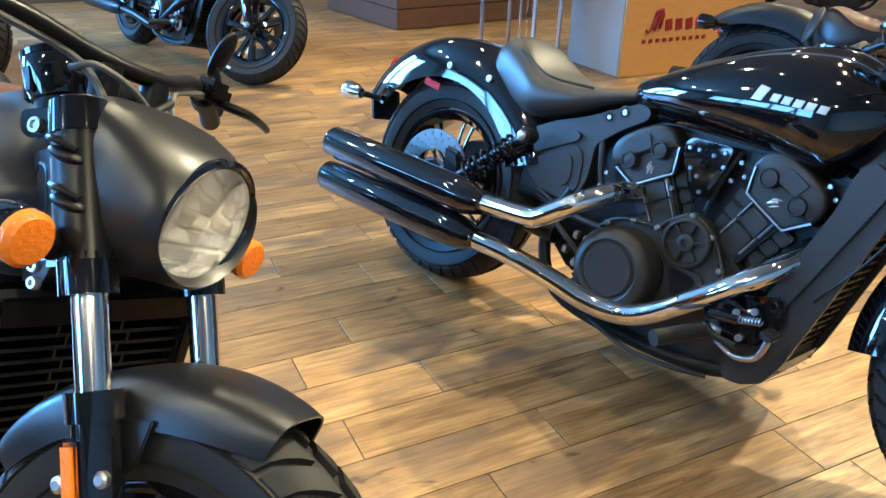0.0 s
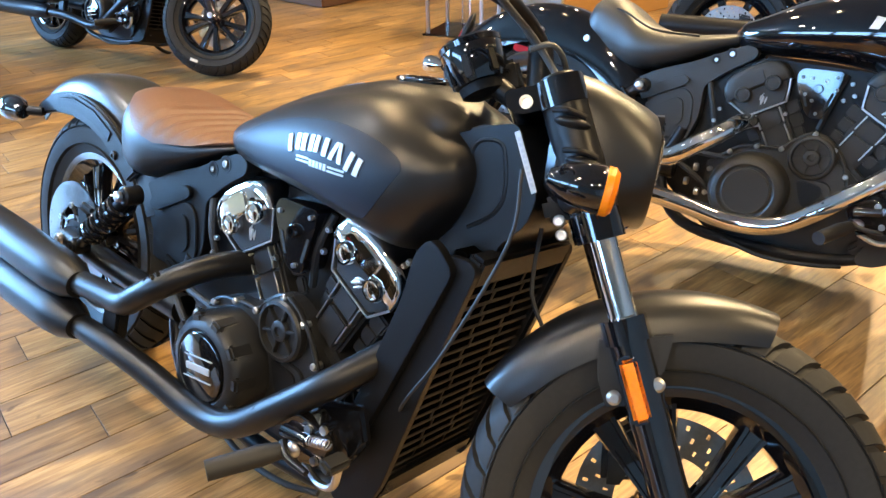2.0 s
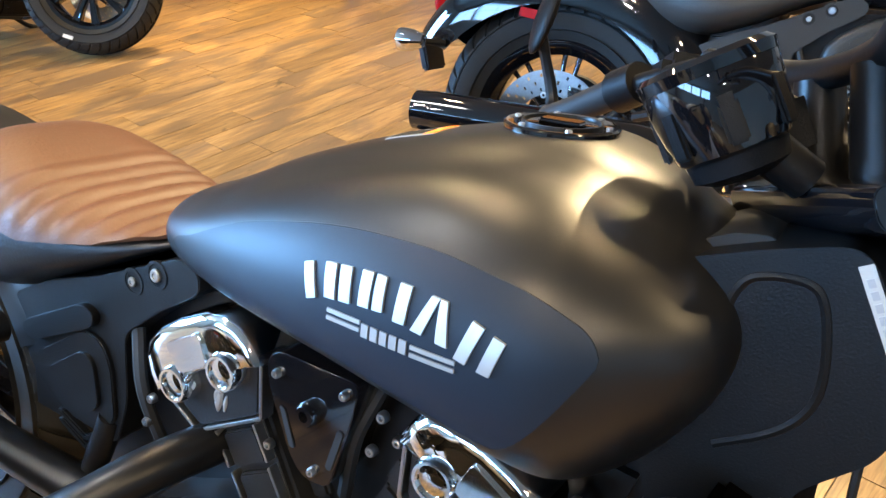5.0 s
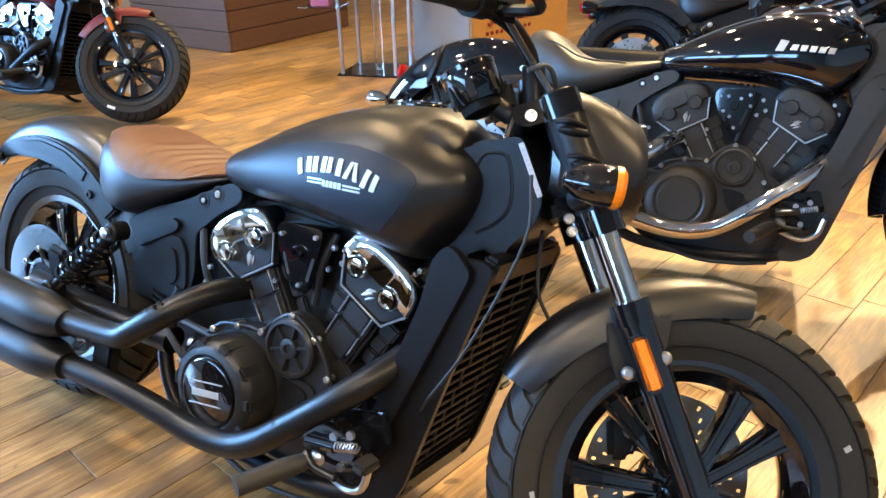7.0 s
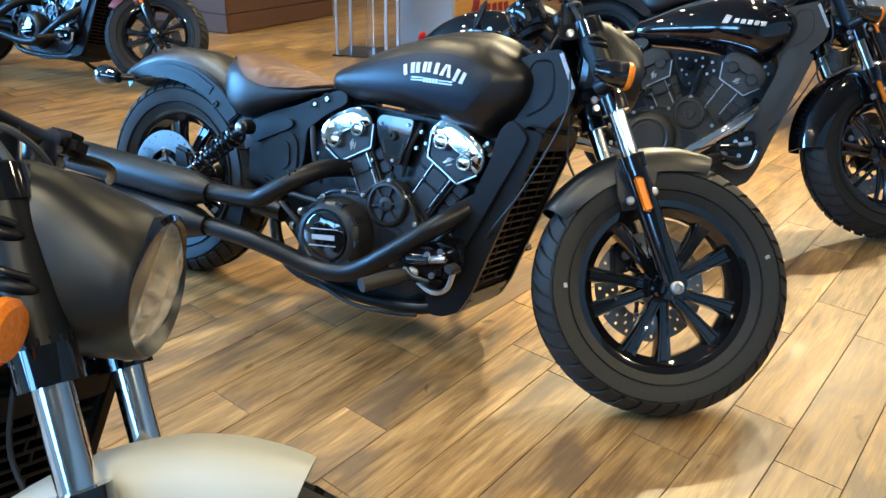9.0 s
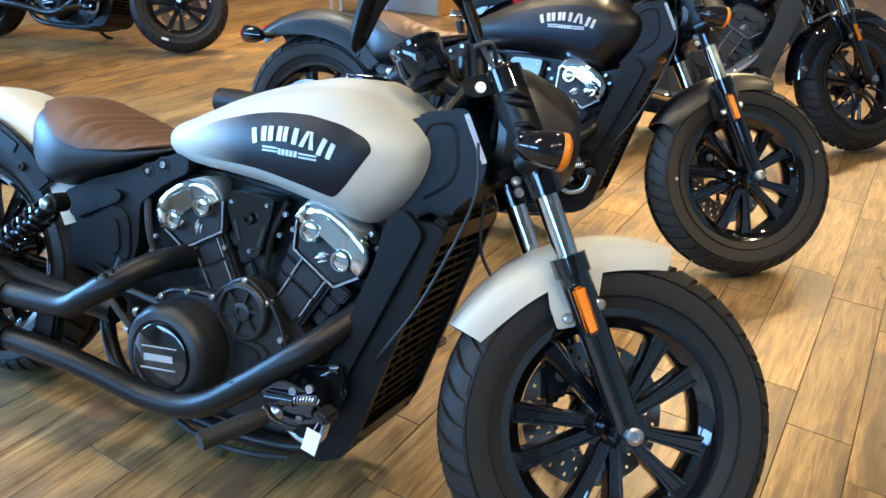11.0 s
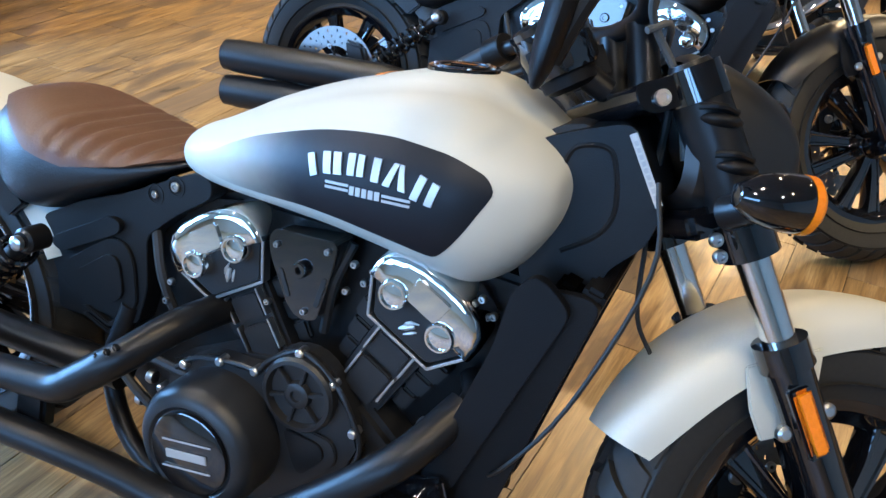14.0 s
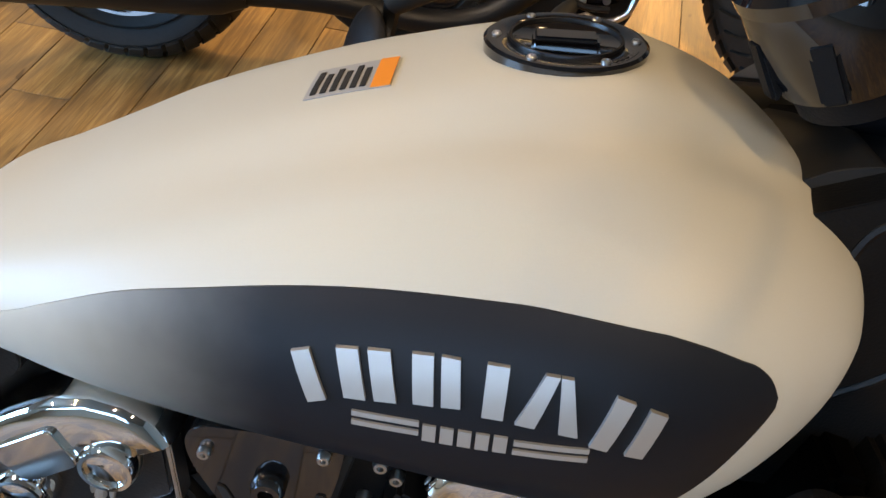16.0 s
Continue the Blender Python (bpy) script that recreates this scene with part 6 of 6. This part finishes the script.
display_counter()
acrylic_stand()
plinth()
picture_stand(-2.40, 4.05, 0.628, 0.22, 0.40, -8)
picture_stand(-2.36, 4.70, 0.628, 0.24, 0.40, 6)
box_thing("leaflet_stack", -2.30, 4.40, 0.628, (0.20, 0.28, 0.03), 12, "paper", "stack of white leaflets on the counter", "leaflets")
box_thing("red_case", -2.45, 3.88, 0.628, (0.16, 0.12, 0.02), -10, "sign_red", "flat red case on the counter", "case")
st = Matrix.Translation((-2.74, 3.30, 0)) @ pose(0, 0, 0, 0, 0, 22)
p = st @ Vector((-0.35, -0.10, 0.475))
box_thing("product_box", p.x + 0.02, p.y - 0.02, p.z, (0.13, 0.11, 0.09), 30, "pink", "small pink product box on the acrylic shelf", "box")
helmet_at = st @ Vector((-0.1, 0.0, 0.955))
helmet(helmet_at.x, helmet_at.y, helmet_at.z, -60)
bag_at = st @ Vector((0.02, -0.03, 0.555))
film_bag(bag_at.x, bag_at.y, bag_at.z)

# ---- the motorcycles ----
bike_white = make_bike(-0.045, -1.370, 2.35, 15.4, 34.4, "matte_white", label="matte white bobber motorcycle with brown saddle on side stand", hung=True)
bike_matte = make_bike(0.0, 0.0, 5.53, 15.1, 31.6, "matte_black", label="matte black bobber motorcycle with brown saddle on side stand")
bike_gloss = make_bike(0.342, 1.458, 13.9, 14.8, 33.4, "gloss_black", style="sixty", chrome=False, panel=False, brown=False, pipe="chrome", muff="gloss_black", lamp="round", casting="cast_bronze",
                       label="gloss black cruiser motorcycle with chrome exhaust pipes")
bike_next = make_bike(0.13, 3.20, 20, 15, 33, "matte_black", panel=False, brown=True, lamp="cowl", label="satin black bobber motorcycle behind the gloss black cruiser")
bike_red = make_bike(-3.82, 1.33, 12, 15, 33, "matte_red", label="dark red bobber motorcycle standing farther back")
tagged(copy_thing(bike_red, Matrix.Translation((-4.12, -0.15, 0)) @ pose(0, 0, 0, 0, 0, 8) @ pose(0, 0, 0, -15, 0, 0)), "dark red bobber motorcycle near the windows")
tagged(copy_thing(bike_gloss, Matrix.Translation((-3.2, 7.6, 0)) @ pose(0, 0, 0, 0, 0, 200) @ pose(0, 0, 0, -15, 0, 0)), "gloss black cruiser motorcycle beyond the display counter")
# a paper tag on the white bike's foot lever, a chalk mark on the red bike's front tyre
tag = part("paper_tag", block((0.030, 0.002, 0.045), pose(0.318, -0.262, 0.245, 0, 12, 0), 0.0), "paper", bike_white, "white paper tag")
part("tag_string", tube([(0.318, -0.256, 0.266), (0.322, -0.24, 0.285)], [0.0012, 0.0012], 6), "paper", tag)
ang = radians(-104)
part("tyre_mark", block((0.045, 0.003, 0.016), pose(0.781 + 0.268 * math.cos(ang), -0.0672, 0.32 + 0.268 * math.sin(ang), 0, 10, 0), 0.0), "paper", bike_red, "white chalk mark", m=steer_matrix(33))

# inspection marks on the matte bike's front tyre
for x, z, turn_by in ((0.538, 0.274, 70), (1.011, 0.441, -40)):
    part("tyre_mark", block((0.011, 0.002, 0.008), pose(x, -0.0664, z, 0, turn_by, 0), 0.0), "label_grey", bike_matte, "small pale mark", m=steer_matrix(31.6))

# ---- floor planks: boards laid almost along y, in staggered rows ----
LONG, WIDE, LAY = 0.738, 0.150, radians(-5.3)


def plank_bm(length, bm=None, m=None):
    one = bmesh.new()
    w, l, t, c = WIDE / 2 - 0.0012, length / 2 - 0.0012, 0.0035, 0.0005
    low = [one.verts.new(p) for p in ((-w, -l, -t), (w, -l, -t), (w, l, -t), (-w, l, -t))]
    mid = [one.verts.new(p) for p in ((-w, -l, -c), (w, -l, -c), (w, l, -c), (-w, l, -c))]
    top = [one.verts.new(p) for p in ((-w + c, -l + c, 0), (w - c, -l + c, 0), (w - c, l - c, 0), (-w + c, l - c, 0))]
    for a, b in ((low, mid), (mid, top)):
        for i in range(4):
            one.faces.new((a[i], a[(i + 1) % 4], b[(i + 1) % 4], b[i]))
    one.faces.new(top)
    return one


plank_me = bpy.data.meshes.new("plank")
pb = plank_bm(LONG)
bmesh.ops.recalc_face_normals(pb, faces=pb.faces[:])
pb.to_mesh(plank_me)
pb.free()
plank_me.materials.append(M["plank"])
turn = Matrix.Rotation(LAY, 4, "Z")
anchor = Vector((1.128, 0.160, 0)) + turn @ Vector((WIDE / 2, LONG / 2, 0))
# where a butt joint lies in some of the rows; the others are laid at random
BUTT = {-14: -0.62, -12: -0.725, -11: -0.548, -10: -0.905, -9: -0.34, -8: -0.771, -6: -0.594, -5: 0.667, -2: -0.209, -1: 0.068, 0: -0.082}
near, far = [], []
rng = random.Random(7)
for i in range(-70, 60):
    offset = BUTT.get(i, rng.random() * LONG)
    for j in range(-16, 16):
        c = anchor + turn @ Vector((i * WIDE, j * LONG + offset, 0))
        if X0 - 0.3 < c.x < X1 + 0.3 and Y0 - 0.5 < c.y < Y1 + 0.5:
            d = (c - Vector((0.1, 0.5, 0))).length
            (near if d < 4.6 else far).append((d, i, j, c))
near.sort(key=lambda q: q[0])
far += near[300:]
for _, i, j, c in near[:300]:
    ob = new("plank", plank_me)
    ob.parent = floor
    ob.matrix_basis = Matrix.Translation(c) @ turn
verts, faces = [], []
for _, i, j, c in far:
    k = len(verts)
    w, l = WIDE / 2 - 0.0015, LONG / 2 - 0.0015
    for z in (-0.0035, 0.0):
        for x, y in ((-w, -l), (w, -l), (w, l), (-w, l)):
            v = c + turn @ Vector((x, y, z))
            verts.append((min(max(v.x, X0), X1), min(max(v.y, Y0), Y1), v.z))
    faces += [(k + 4, k + 5, k + 6, k + 7)] + [(k + a, k + (a + 1) % 4, k + 4 + (a + 1) % 4, k + 4 + a) for a in range(4)]
far_me = bpy.data.meshes.new("planks_beyond")
far_me.from_pydata(verts, [], faces)
far_me.materials.append(M["plank_far"])
far_ob = new("planks_beyond", far_me)
far_ob.parent = floor
tagged(far_ob, kind="stuff")
